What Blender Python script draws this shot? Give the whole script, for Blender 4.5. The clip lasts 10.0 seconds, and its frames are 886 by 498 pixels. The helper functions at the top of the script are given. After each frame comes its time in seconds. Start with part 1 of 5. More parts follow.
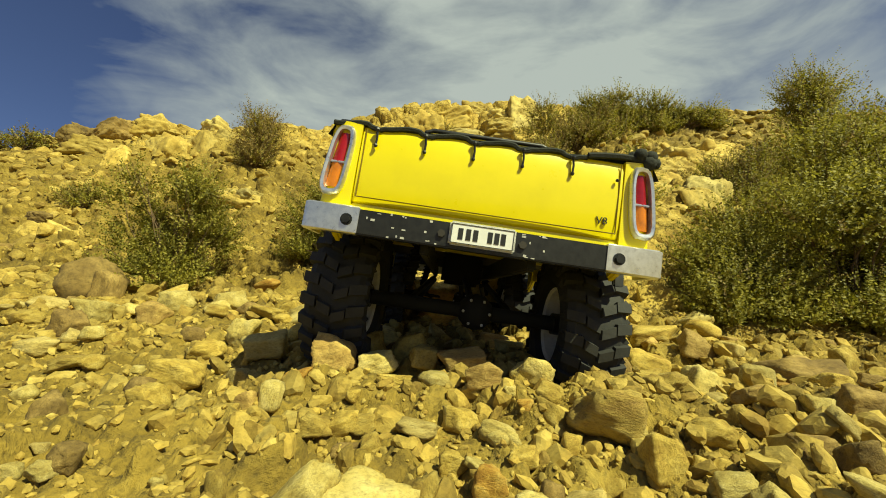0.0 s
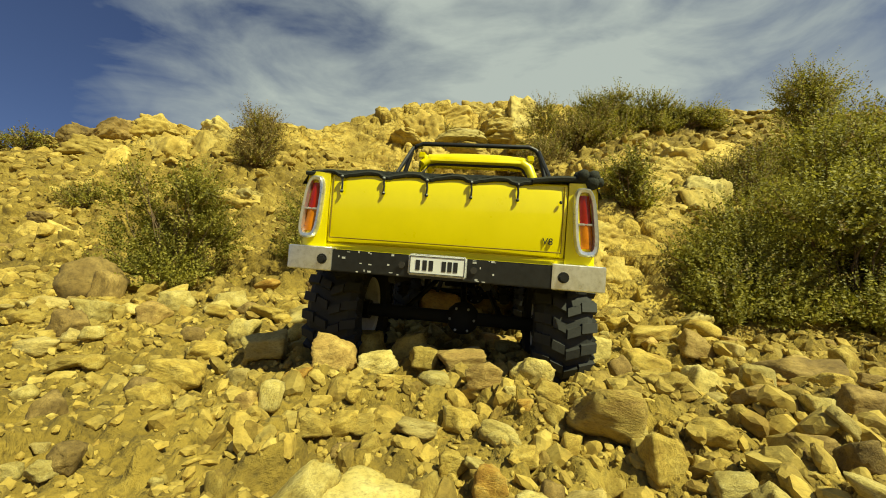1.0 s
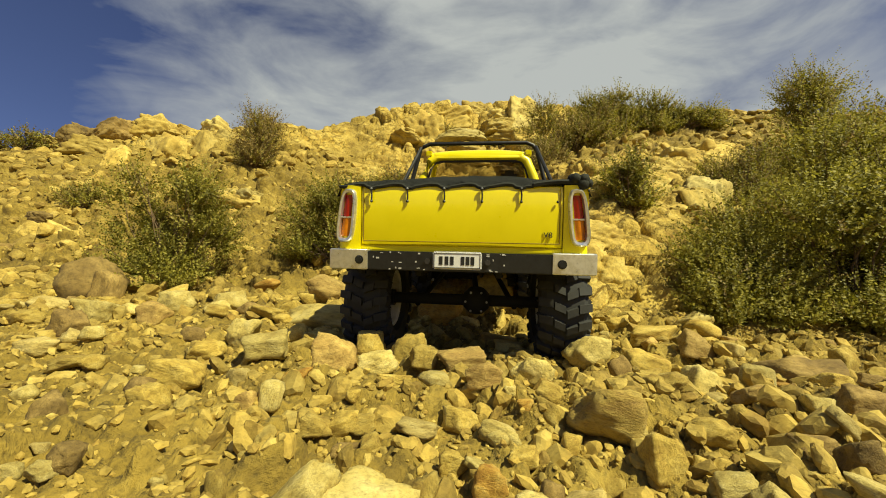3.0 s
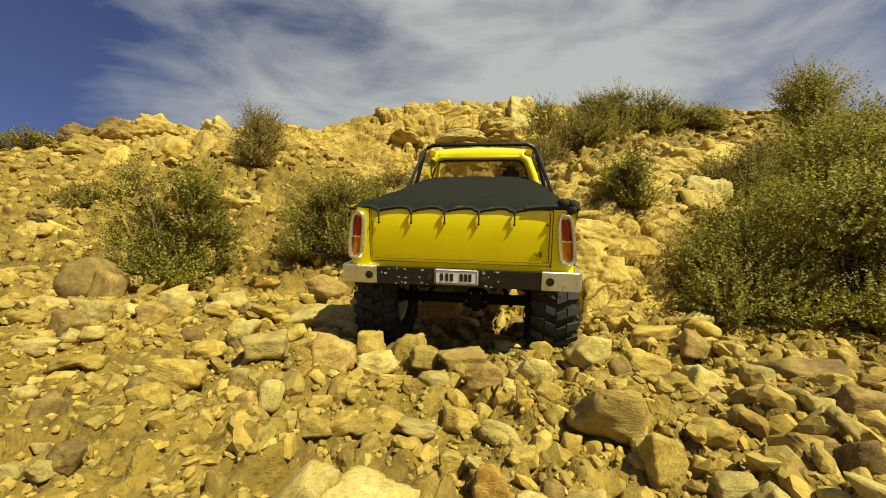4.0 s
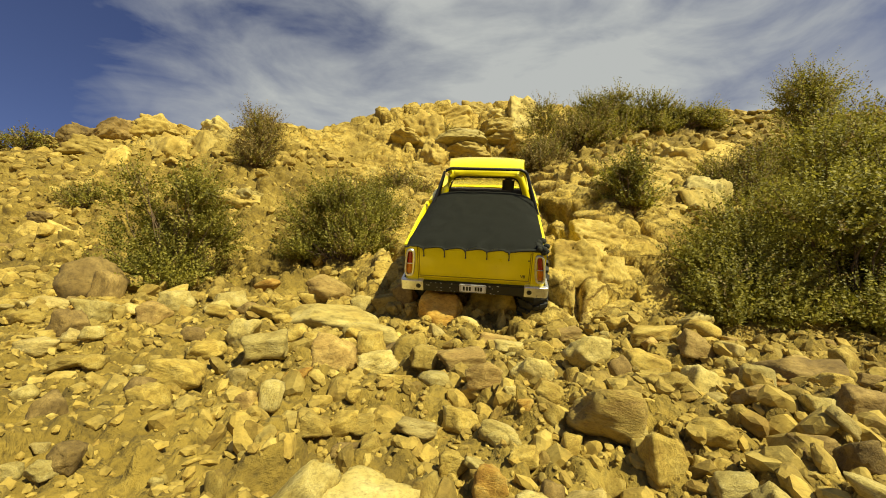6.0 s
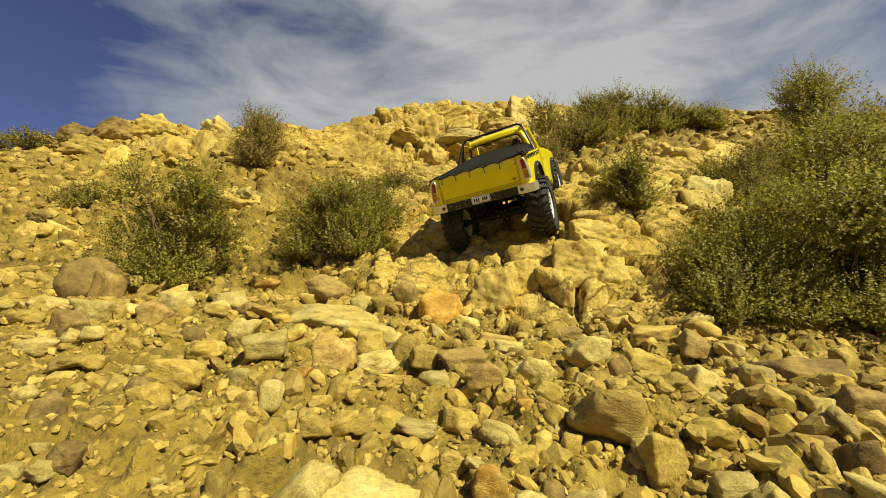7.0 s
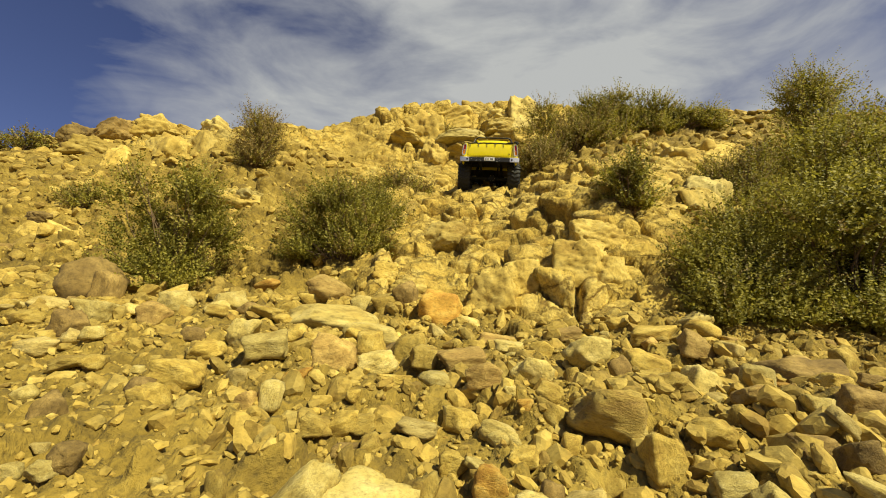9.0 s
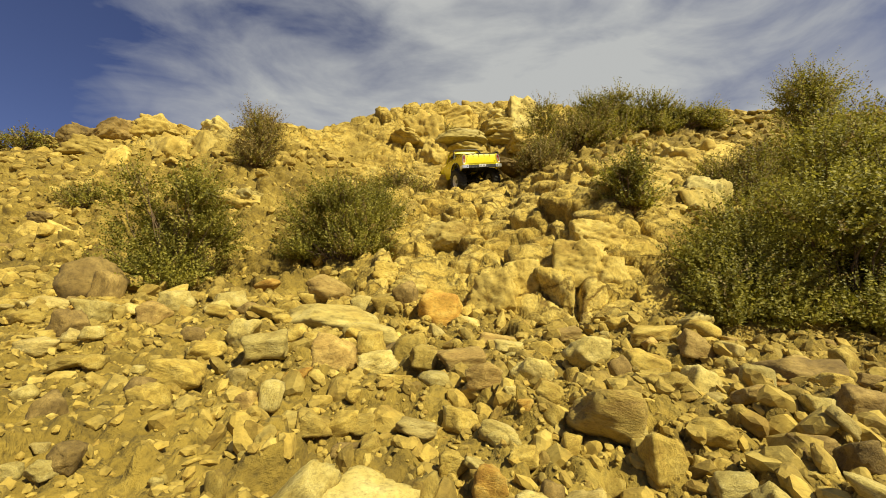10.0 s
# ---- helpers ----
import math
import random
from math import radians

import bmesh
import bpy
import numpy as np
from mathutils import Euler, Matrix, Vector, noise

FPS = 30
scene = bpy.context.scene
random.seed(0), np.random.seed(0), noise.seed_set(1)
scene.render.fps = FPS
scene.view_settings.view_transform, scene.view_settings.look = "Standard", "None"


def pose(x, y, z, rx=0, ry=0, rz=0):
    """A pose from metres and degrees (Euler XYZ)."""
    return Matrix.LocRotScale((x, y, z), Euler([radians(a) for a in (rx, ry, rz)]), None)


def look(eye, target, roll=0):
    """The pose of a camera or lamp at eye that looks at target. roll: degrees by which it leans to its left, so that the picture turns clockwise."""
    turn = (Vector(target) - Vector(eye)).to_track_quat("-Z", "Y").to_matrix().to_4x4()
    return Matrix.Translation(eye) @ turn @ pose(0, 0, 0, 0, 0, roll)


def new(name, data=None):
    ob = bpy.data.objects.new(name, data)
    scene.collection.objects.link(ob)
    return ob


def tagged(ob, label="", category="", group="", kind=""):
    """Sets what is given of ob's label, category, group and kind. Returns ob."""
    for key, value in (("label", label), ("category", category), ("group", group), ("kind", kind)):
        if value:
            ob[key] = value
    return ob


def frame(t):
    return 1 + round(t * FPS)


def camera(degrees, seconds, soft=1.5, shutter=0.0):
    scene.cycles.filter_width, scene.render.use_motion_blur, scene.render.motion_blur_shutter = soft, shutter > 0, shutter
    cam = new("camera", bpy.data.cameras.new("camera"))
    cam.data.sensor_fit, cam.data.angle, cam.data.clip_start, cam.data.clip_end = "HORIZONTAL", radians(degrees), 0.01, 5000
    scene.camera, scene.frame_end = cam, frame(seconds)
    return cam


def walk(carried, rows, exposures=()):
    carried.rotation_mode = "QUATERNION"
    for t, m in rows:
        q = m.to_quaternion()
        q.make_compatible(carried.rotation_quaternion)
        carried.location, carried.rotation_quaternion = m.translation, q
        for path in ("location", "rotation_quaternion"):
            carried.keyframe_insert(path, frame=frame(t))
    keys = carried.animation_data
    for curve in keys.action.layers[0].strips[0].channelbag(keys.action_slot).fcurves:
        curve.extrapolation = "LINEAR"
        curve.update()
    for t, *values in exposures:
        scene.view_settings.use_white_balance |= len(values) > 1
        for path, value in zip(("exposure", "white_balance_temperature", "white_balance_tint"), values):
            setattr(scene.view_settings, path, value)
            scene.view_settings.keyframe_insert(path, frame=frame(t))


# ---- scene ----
from mathutils.bvhtree import BVHTree

# camera on the ground, tilted up the slope, standing still
cam = camera(100.4, 10.0, soft=1.0)
EYE = pose(0, 0, 0.10, 102, 0, 0)
walk(cam, [(0, EYE), (10, EYE)], exposures=[(0, 0.50, 6500, -9), (1.2, 0.50, 6500, -9), (2.5, 0.50, 6500, 0), (5.5, 0.50, 6500, 4), (10, 0.50, 6500, 7)])

# ---- light ----
SUN_WAY = Vector((0.49, -0.50, 0.715)).normalized()
sun_data = bpy.data.lights.new("sun", "SUN")
sun_data.energy, sun_data.angle, sun_data.color = 5.0, radians(0.5), (1.0, 0.90, 0.58)
sun = new("sun", sun_data)
sun.matrix_world = look((4, -4, 6), Vector((4, -4, 6)) - SUN_WAY)

world = bpy.data.worlds.new("sky")
scene.world = world
world.use_nodes = True


def node(tree, kind, **values):
    n = tree.nodes.new(kind)
    for key, value in values.items():
        if key in n.inputs:
            n.inputs[key].default_value = value
    return n


def ramp(tree, stops):
    r = tree.nodes.new("ShaderNodeValToRGB")
    els = r.color_ramp.elements
    while len(els) < len(stops):
        els.new(0.5)
    for e, (p, c) in zip(els, stops):
        e.position, e.color = p, (*c, 1) if len(c) == 3 else c
    return r


def grey(v):
    return (v, v, v)


def build_sky():
    t = world.node_tree
    t.nodes.clear()
    out = t.nodes.new("ShaderNodeOutputWorld")
    bg = node(t, "ShaderNodeBackground", Strength=0.050)
    sky = t.nodes.new("ShaderNodeTexSky")
    sky.sky_type, sky.sun_disc = "NISHITA", False
    sky.sun_elevation = math.asin(SUN_WAY.z)
    sky.sun_rotation = math.atan2(SUN_WAY.x, SUN_WAY.y)
    sky.air_density, sky.dust_density, sky.ozone_density = 1.0, 0.3, 5.0
    co = t.nodes.new("ShaderNodeTexCoord")
    # thin cloud, drawn out along one wind direction
    mp = t.nodes.new("ShaderNodeMapping")
    mp.inputs["Rotation"].default_value = (0.35, radians(-28), radians(12))
    mp.inputs["Scale"].default_value = (1.15, 2.2, 3.4)
    mp.inputs["Location"].default_value = (0.62, 0.1, 0.35)
    t.links.new(co.outputs["Generated"], mp.inputs["Vector"])
    warp = node(t, "ShaderNodeTexNoise", Scale=1.6, Detail=9.0, Roughness=0.56, Distortion=0.55)
    fine = node(t, "ShaderNodeTexNoise", Scale=4.2, Detail=8.0, Roughness=0.56, Distortion=0.5)
    t.links.new(mp.outputs[0], warp.inputs["Vector"])
    t.links.new(mp.outputs[0], fine.inputs["Vector"])
    # the main bank lies ahead, the open blue to the west of it
    bank = t.nodes.new("ShaderNodeVectorMath")
    bank.operation = "DOT_PRODUCT"
    bank.inputs[1].default_value = Vector((0.16, 0.74, 0.62)).normalized()
    t.links.new(co.outputs["Generated"], bank.inputs[0])
    lift = t.nodes.new("ShaderNodeMapRange")
    lift.inputs["From Min"].default_value, lift.inputs["From Max"].default_value = 0.58, 1.0
    lift.inputs["To Min"].default_value, lift.inputs["To Max"].default_value = -0.17, 0.235
    t.links.new(bank.outputs["Value"], lift.inputs["Value"])
    a = t.nodes.new("ShaderNodeMath"); a.operation = "MULTIPLY_ADD"
    a.inputs[1].default_value = 0.36
    t.links.new(fine.outputs["Fac"], a.inputs[0])
    t.links.new(warp.outputs["Fac"], a.inputs[2])
    b = t.nodes.new("ShaderNodeMath"); b.operation = "ADD"
    t.links.new(a.outputs[0], b.inputs[0]); t.links.new(lift.outputs[0], b.inputs[1])
    cov = ramp(t, [(0.52, grey(0.0)), (0.66, grey(0.30)), (0.80, grey(0.62)), (0.95, grey(0.97))])
    t.links.new(b.outputs[0], cov.inputs["Fac"])
    mix = t.nodes.new("ShaderNodeMix"); mix.data_type = "RGBA"
    t.links.new(cov.outputs["Color"], mix.inputs["Factor"])
    deep = t.nodes.new("ShaderNodeMix"); deep.data_type, deep.blend_type = "RGBA", "MULTIPLY"
    deep.inputs["Factor"].default_value = 1.0
    deep.inputs["B"].default_value = (1.0, 0.80, 0.98, 1)
    t.links.new(sky.outputs[0], deep.inputs["A"])
    t.links.new(deep.outputs["Result"], mix.inputs["A"])
    mix.inputs["B"].default_value = (7.3, 7.3, 7.2, 1)
    t.links.new(mix.outputs["Result"], bg.inputs["Color"])
    t.links.new(bg.outputs[0], out.inputs["Surface"])


build_sky()


# ---- materials ----
def material(name, rough=0.6, metal=0.0, coat=0.0):
    m = bpy.data.materials.new(name)
    m.use_nodes = True
    t = m.node_tree
    p = t.nodes["Principled BSDF"]
    p.inputs["Roughness"].default_value, p.inputs["Metallic"].default_value = rough, metal
    p.inputs["Coat Weight"].default_value = coat
    return m, t, p


def bumped(t, p, source, strength, distance):
    b = node(t, "ShaderNodeBump", Strength=strength, Distance=distance)
    t.links.new(source, b.inputs["Height"])
    t.links.new(b.outputs[0], p.inputs["Normal"])


def stone(name, dark, mid, light, island=False, grain=90.0, streak=0.0):
    """Weathered stone: two scales of colour, dust and pits; every piece differs a little."""
    m, t, p = material(name, 0.88)
    co = t.nodes.new("ShaderNodeTexCoord")
    src = co.outputs["Object"]
    k = 1.0 if island else 0.075
    if island:
        geo = t.nodes.new("ShaderNodeNewGeometry")
        rnd = geo.outputs["Random Per Island"]
    else:
        rnd = t.nodes.new("ShaderNodeObjectInfo").outputs["Random"]
    shift = t.nodes.new("ShaderNodeVectorMath"); shift.operation = "ADD"
    wide = t.nodes.new("ShaderNodeMath"); wide.operation = "MULTIPLY"; wide.inputs[1].default_value = 37.0
    t.links.new(rnd, wide.inputs[0])
    t.links.new(src, shift.inputs[0]); t.links.new(wide.outputs[0], shift.inputs[1])
    mp = t.nodes.new("ShaderNodeMapping")
    mp.inputs["Scale"].default_value = (1, 1, 1.15 + 2 * streak)
    mp.inputs["Rotation"].default_value = (0.5 * streak, 0.3, 0)
    t.links.new(shift.outputs[0], mp.inputs["Vector"])
    big = node(t, "ShaderNodeTexNoise", Scale=26.0 * k, Detail=7.0, Roughness=0.64, Distortion=0.15 + 0.5 * streak)
    small = node(t, "ShaderNodeTexNoise", Scale=grain * 2.2 * k, Detail=6.0, Roughness=0.72)
    t.links.new(mp.outputs[0], big.inputs["Vector"]); t.links.new(mp.outputs[0], small.inputs["Vector"])
    cr = ramp(t, [(0.30, dark), (0.50, mid), (0.70, light)])
    t.links.new(big.outputs["Fac"], cr.inputs["Fac"])
    sr = ramp(t, [(0.32, grey(0.58)), (0.52, grey(1.0)), (0.75, grey(1.14))])
    t.links.new(small.outputs["Fac"], sr.inputs["Fac"])
    mul = t.nodes.new("ShaderNodeMix"); mul.data_type, mul.blend_type = "RGBA", "MULTIPLY"
    mul.inputs["Factor"].default_value = 1.0
    t.links.new(cr.outputs["Color"], mul.inputs["A"]); t.links.new(sr.outputs["Color"], mul.inputs["B"])
    hs = t.nodes.new("ShaderNodeHueSaturation")
    vr = t.nodes.new("ShaderNodeMapRange")
    vr.inputs["To Min"].default_value, vr.inputs["To Max"].default_value = 0.72, 1.22
    t.links.new(rnd, vr.inputs["Value"]); t.links.new(vr.outputs[0], hs.inputs["Value"])
    crack = t.nodes.new("ShaderNodeTexVoronoi"); crack.feature = "DISTANCE_TO_EDGE"
    crack.inputs["Scale"].default_value = 24.0 * k
    sw = t.nodes.new("ShaderNodeVectorMath"); sw.operation = "SCALE"; sw.inputs["Scale"].default_value = 0.016 / k
    aw = t.nodes.new("ShaderNodeVectorMath"); aw.operation = "ADD"
    t.links.new(big.outputs["Color"], sw.inputs[0]); t.links.new(sw.outputs[0], aw.inputs[1]); t.links.new(mp.outputs[0], aw.inputs[0])
    t.links.new(aw.outputs[0], crack.inputs["Vector"])
    seam = ramp(t, [(0.0, (0.50, 0.36, 0.20)), (0.025, (0.88, 0.80, 0.66)), (0.05, (1, 1, 1))])
    t.links.new(crack.outputs["Distance"], seam.inputs["Fac"])
    sm = t.nodes.new("ShaderNodeMix"); sm.data_type, sm.blend_type = "RGBA", "MULTIPLY"
    sf = t.nodes.new("ShaderNodeMapRange")
    sf.inputs["From Min"].default_value, sf.inputs["From Max"].default_value, sf.inputs["To Max"].default_value = 0.50, 0.72, 0.22
    t.links.new(big.outputs["Fac"], sf.inputs["Value"]); t.links.new(sf.outputs[0], sm.inputs["Factor"])
    t.links.new(mul.outputs["Result"], sm.inputs["A"]); t.links.new(seam.outputs["Color"], sm.inputs["B"])
    t.links.new(sm.outputs["Result"], hs.inputs["Color"])
    t.links.new(hs.outputs[0], p.inputs["Base Color"])
    add = t.nodes.new("ShaderNodeMath"); add.operation = "MULTIPLY_ADD"; add.inputs[1].default_value = 0.45
    t.links.new(small.outputs["Fac"], add.inputs[0]); t.links.new(big.outputs["Fac"], add.inputs[2])
    cb = t.nodes.new("ShaderNodeMapRange"); cb.inputs["From Max"].default_value = 0.04; cb.inputs["To Max"].default_value = 0.05
    t.links.new(crack.outputs["Distance"], cb.inputs["Value"])
    ca = t.nodes.new("ShaderNodeMath"); ca.operation = "ADD"
    t.links.new(add.outputs[0], ca.inputs[0]); t.links.new(cb.outputs[0], ca.inputs[1])
    bumped(t, p, ca.outputs[0], 0.55, 0.0040)
    return m


STONE = {
    "ochre": stone("ochre_stone", (0.25, 0.155, 0.024), (0.43, 0.305, 0.056), (0.56, 0.425, 0.11)),
    "cream": stone("cream_stone", (0.37, 0.265, 0.058), (0.51, 0.40, 0.115), (0.62, 0.51, 0.19)),
    "brown": stone("brown_stone", (0.12, 0.075, 0.020), (0.225, 0.148, 0.038), (0.38, 0.265, 0.078)),
    "purple": stone("purple_stone", (0.27, 0.165, 0.042), (0.40, 0.268, 0.070), (0.54, 0.39, 0.115), streak=0.25),
    "rust": stone("rust_stone", (0.30, 0.14, 0.018), (0.47, 0.275, 0.042), (0.58, 0.41, 0.10), streak=0.25),
    "bedrock": stone("bedrock", (0.31, 0.20, 0.032), (0.47, 0.34, 0.072), (0.59, 0.465, 0.14)),
    "banded": stone("banded_stone", (0.33, 0.20, 0.050), (0.50, 0.355, 0.075), (0.60, 0.46, 0.13), streak=0.5),
    "grey": stone("grey_stone", (0.34, 0.245, 0.065), (0.49, 0.375, 0.115), (0.62, 0.51, 0.19)),
}
GRAVEL = stone("gravel_stone", (0.22, 0.135, 0.022), (0.39, 0.275, 0.052), (0.54, 0.415, 0.11), island=True)


def earth_and_rock():
    """The hillside: crumbly ochre earth, with fractured pale rock where it crops out."""
    m, t, p = material("hillside", 0.92)
    co = t.nodes.new("ShaderNodeTexCoord")
    at = t.nodes.new("ShaderNodeAttribute"); at.attribute_name = "outcrop"
    big = node(t, "ShaderNodeTexNoise", Scale=7.0, Detail=8.0, Roughness=0.65, Distortion=0.5)
    mid = node(t, "ShaderNodeTexNoise", Scale=38.0, Detail=7.0, Roughness=0.7, Distortion=0.3)
    fine = node(t, "ShaderNodeTexNoise", Scale=210.0, Detail=4.0, Roughness=0.7)
    clod = node(t, "ShaderNodeTexVoronoi", Scale=95.0)
    crack = t.nodes.new("ShaderNodeTexVoronoi"); crack.feature = "DISTANCE_TO_EDGE"
    crack.inputs["Scale"].default_value = 17.0
    wv = node(t, "ShaderNodeVectorMath"); wv.operation = "ADD"
    sc = t.nodes.new("ShaderNodeVectorMath"); sc.operation = "SCALE"; sc.inputs["Scale"].default_value = 0.045
    for n in (big, mid, fine, clod):
        t.links.new(co.outputs["Object"], n.inputs["Vector"])
    t.links.new(mid.outputs["Color"], sc.inputs[0])
    t.links.new(co.outputs["Object"], wv.inputs[0]); t.links.new(sc.outputs[0], wv.inputs[1])
    mp = t.nodes.new("ShaderNodeMapping")
    mp.inputs["Rotation"].default_value = (0.5, 0.25, 0.3)
    mp.inputs["Scale"].default_value = (0.8, 0.8, 1.7)
    t.links.new(wv.outputs[0], mp.inputs["Vector"]); t.links.new(mp.outputs[0], crack.inputs["Vector"])
    earth = ramp(t, [(0.34, (0.085, 0.054, 0.008)), (0.52, (0.255, 0.175, 0.025)), (0.70, (0.43, 0.318, 0.066))])
    rockc = ramp(t, [(0.32, (0.28, 0.165, 0.022)), (0.48, (0.49, 0.345, 0.064)), (0.66, (0.63, 0.49, 0.145))])
    m2 = t.nodes.new("ShaderNodeMath"); m2.operation = "MULTIPLY_ADD"; m2.inputs[1].default_value = 0.5
    t.links.new(mid.outputs["Fac"], m2.inputs[0])
    half = t.nodes.new("ShaderNodeMath"); half.operation = "MULTIPLY"; half.inputs[1].default_value = 0.5
    t.links.new(big.outputs["Fac"], half.inputs[0]); t.links.new(half.outputs[0], m2.inputs[2])
    t.links.new(m2.outputs[0], earth.inputs["Fac"]); t.links.new(m2.outputs[0], rockc.inputs["Fac"])
    # darker brown seams along the cracks
    seam = ramp(t, [(0.0, (0.34, 0.19, 0.049)), (0.05, (0.75, 0.62, 0.294)), (0.12, (1, 1, 1))])
    t.links.new(crack.outputs["Distance"], seam.inputs["Fac"])
    rk = t.nodes.new("ShaderNodeMix"); rk.data_type, rk.blend_type = "RGBA", "MULTIPLY"
    rf = t.nodes.new("ShaderNodeMapRange")
    rf.inputs["From Min"].default_value, rf.inputs["From Max"].default_value, rf.inputs["To Max"].default_value = 0.46, 0.64, 0.65
    t.links.new(big.outputs["Fac"], rf.inputs["Value"]); t.links.new(rf.outputs[0], rk.inputs["Factor"])
    t.links.new(rockc.outputs["Color"], rk.inputs["A"]); t.links.new(seam.outputs["Color"], rk.inputs["B"])
    mix = t.nodes.new("ShaderNodeMix"); mix.data_type = "RGBA"
    t.links.new(at.outputs["Fac"], mix.inputs["Factor"])
    t.links.new(earth.outputs["Color"], mix.inputs["A"]); t.links.new(rk.outputs["Result"], mix.inputs["B"])
    sp = ramp(t, [(0.32, grey(0.55)), (0.52, grey(1.0)), (0.75, grey(1.18))])
    t.links.new(fine.outputs["Fac"], sp.inputs["Fac"])
    mul = t.nodes.new("ShaderNodeMix"); mul.data_type, mul.blend_type = "RGBA", "MULTIPLY"; mul.inputs["Factor"].default_value = 1.0
    t.links.new(mix.outputs["Result"], mul.inputs["A"]); t.links.new(sp.outputs["Color"], mul.inputs["B"])
    t.links.new(mul.outputs["Result"], p.inputs["Base Color"])
    hr = t.nodes.new("ShaderNodeMapRange")
    hr.inputs["From Max"].default_value = 0.08
    t.links.new(crack.outputs["Distance"], hr.inputs["Value"])
    hm = t.nodes.new("ShaderNodeMath"); hm.operation = "MULTIPLY"
    t.links.new(hr.outputs[0], hm.inputs[0]); t.links.new(at.outputs["Fac"], hm.inputs[1])
    a1 = t.nodes.new("ShaderNodeMath"); a1.operation = "MULTIPLY_ADD"; a1.inputs[1].default_value = 1.3
    t.links.new(mid.outputs["Fac"], a1.inputs[0]); t.links.new(hm.outputs[0], a1.inputs[2])
    a2 = t.nodes.new("ShaderNodeMath"); a2.operation = "MULTIPLY_ADD"; a2.inputs[1].default_value = 0.35
    t.links.new(fine.outputs["Fac"], a2.inputs[0]); t.links.new(a1.outputs[0], a2.inputs[2])
    a3 = t.nodes.new("ShaderNodeMath"); a3.operation = "MULTIPLY_ADD"; a3.inputs[1].default_value = -0.25
    t.links.new(clod.outputs["Distance"], a3.inputs[0]); t.links.new(a2.outputs[0], a3.inputs[2])
    bumped(t, p, a3.outputs[0], 0.8, 0.0065)
    return m


HILL = earth_and_rock()


def plain(name, colour, rough=0.5, metal=0.0, coat=0.0, wear=0.25, scale=160.0, bump=0.0):
    """A man-made surface with dust and slight unevenness."""
    m, t, p = material(name, rough, metal, coat)
    co = t.nodes.new("ShaderNodeTexCoord")
    n = node(t, "ShaderNodeTexNoise", Scale=scale, Detail=5.0, Roughness=0.65)
    t.links.new(co.outputs["Object"], n.inputs["Vector"])
    lo = tuple(c * (1 - wear) for c in colour)
    hi = tuple(min(1, c * (1 + 0.4 * wear)) for c in colour)
    r = ramp(t, [(0.32, lo), (0.55, colour), (0.75, hi)])
    t.links.new(n.outputs["Fac"], r.inputs["Fac"]); t.links.new(r.outputs["Color"], p.inputs["Base Color"])
    rr = t.nodes.new("ShaderNodeMapRange")
    rr.inputs["To Min"].default_value, rr.inputs["To Max"].default_value = max(0.03, rough - 0.12), min(1, rough + 0.15)
    t.links.new(n.outputs["Fac"], rr.inputs["Value"]); t.links.new(rr.outputs[0], p.inputs["Roughness"])
    if bump:
        bumped(t, p, n.outputs["Fac"], bump, 0.001)
    return m


YELLOW = plain("yellow_paint", (0.83, 0.70, 0.0), 0.30, coat=0.5, wear=0.06, scale=40)
CHROME = plain("brushed_aluminium", (0.80, 0.80, 0.78), 0.30, metal=0.85, wear=0.2, scale=260)
BLACK = plain("black_paint", (0.012, 0.012, 0.012), 0.42, wear=0.5, scale=220)
CHASSIS = plain("dusty_black_plastic", (0.010, 0.010, 0.009), 0.85, wear=0.4, scale=220)
SCUFF = plain("bare_scuffed_metal", (0.55, 0.54, 0.50), 0.5, wear=0.4)
RUBBER = plain("tyre_rubber", (0.030, 0.030, 0.028), 0.78, wear=0.35, scale=120, bump=0.5)
CLOTH = plain("dark_cloth", (0.020, 0.022, 0.016), 0.92, wear=0.22, scale=700, bump=0.7)
PLATE = plain("white_plate", (0.80, 0.80, 0.78), 0.45, wear=0.1)
INK = plain("black_print", (0.015, 0.015, 0.015), 0.5)
RED = plain("red_lens", (0.34, 0.005, 0.004), 0.15, coat=0.3, wear=0.3)
AMBER = plain("amber_lens", (0.62, 0.19, 0.005), 0.15, coat=0.3, wear=0.3)
WHITE = plain("white_rim_paint", (0.75, 0.74, 0.70), 0.4, wear=0.15)
SEAM = plain("panel_gap", (0.22, 0.15, 0.0), 0.6)
INTERIOR = plain("dark_trim", (0.03, 0.025, 0.02), 0.7)


def tinted_glass():
    m, t, p = material("smoked_glass", 0.03)
    p.inputs["Base Color"].default_value = (0.75, 0.66, 0.5, 1)
    p.inputs["Transmission Weight"].default_value = 1.0
    p.inputs["IOR"].default_value = 1.1
    return m


GLASS = tinted_glass()


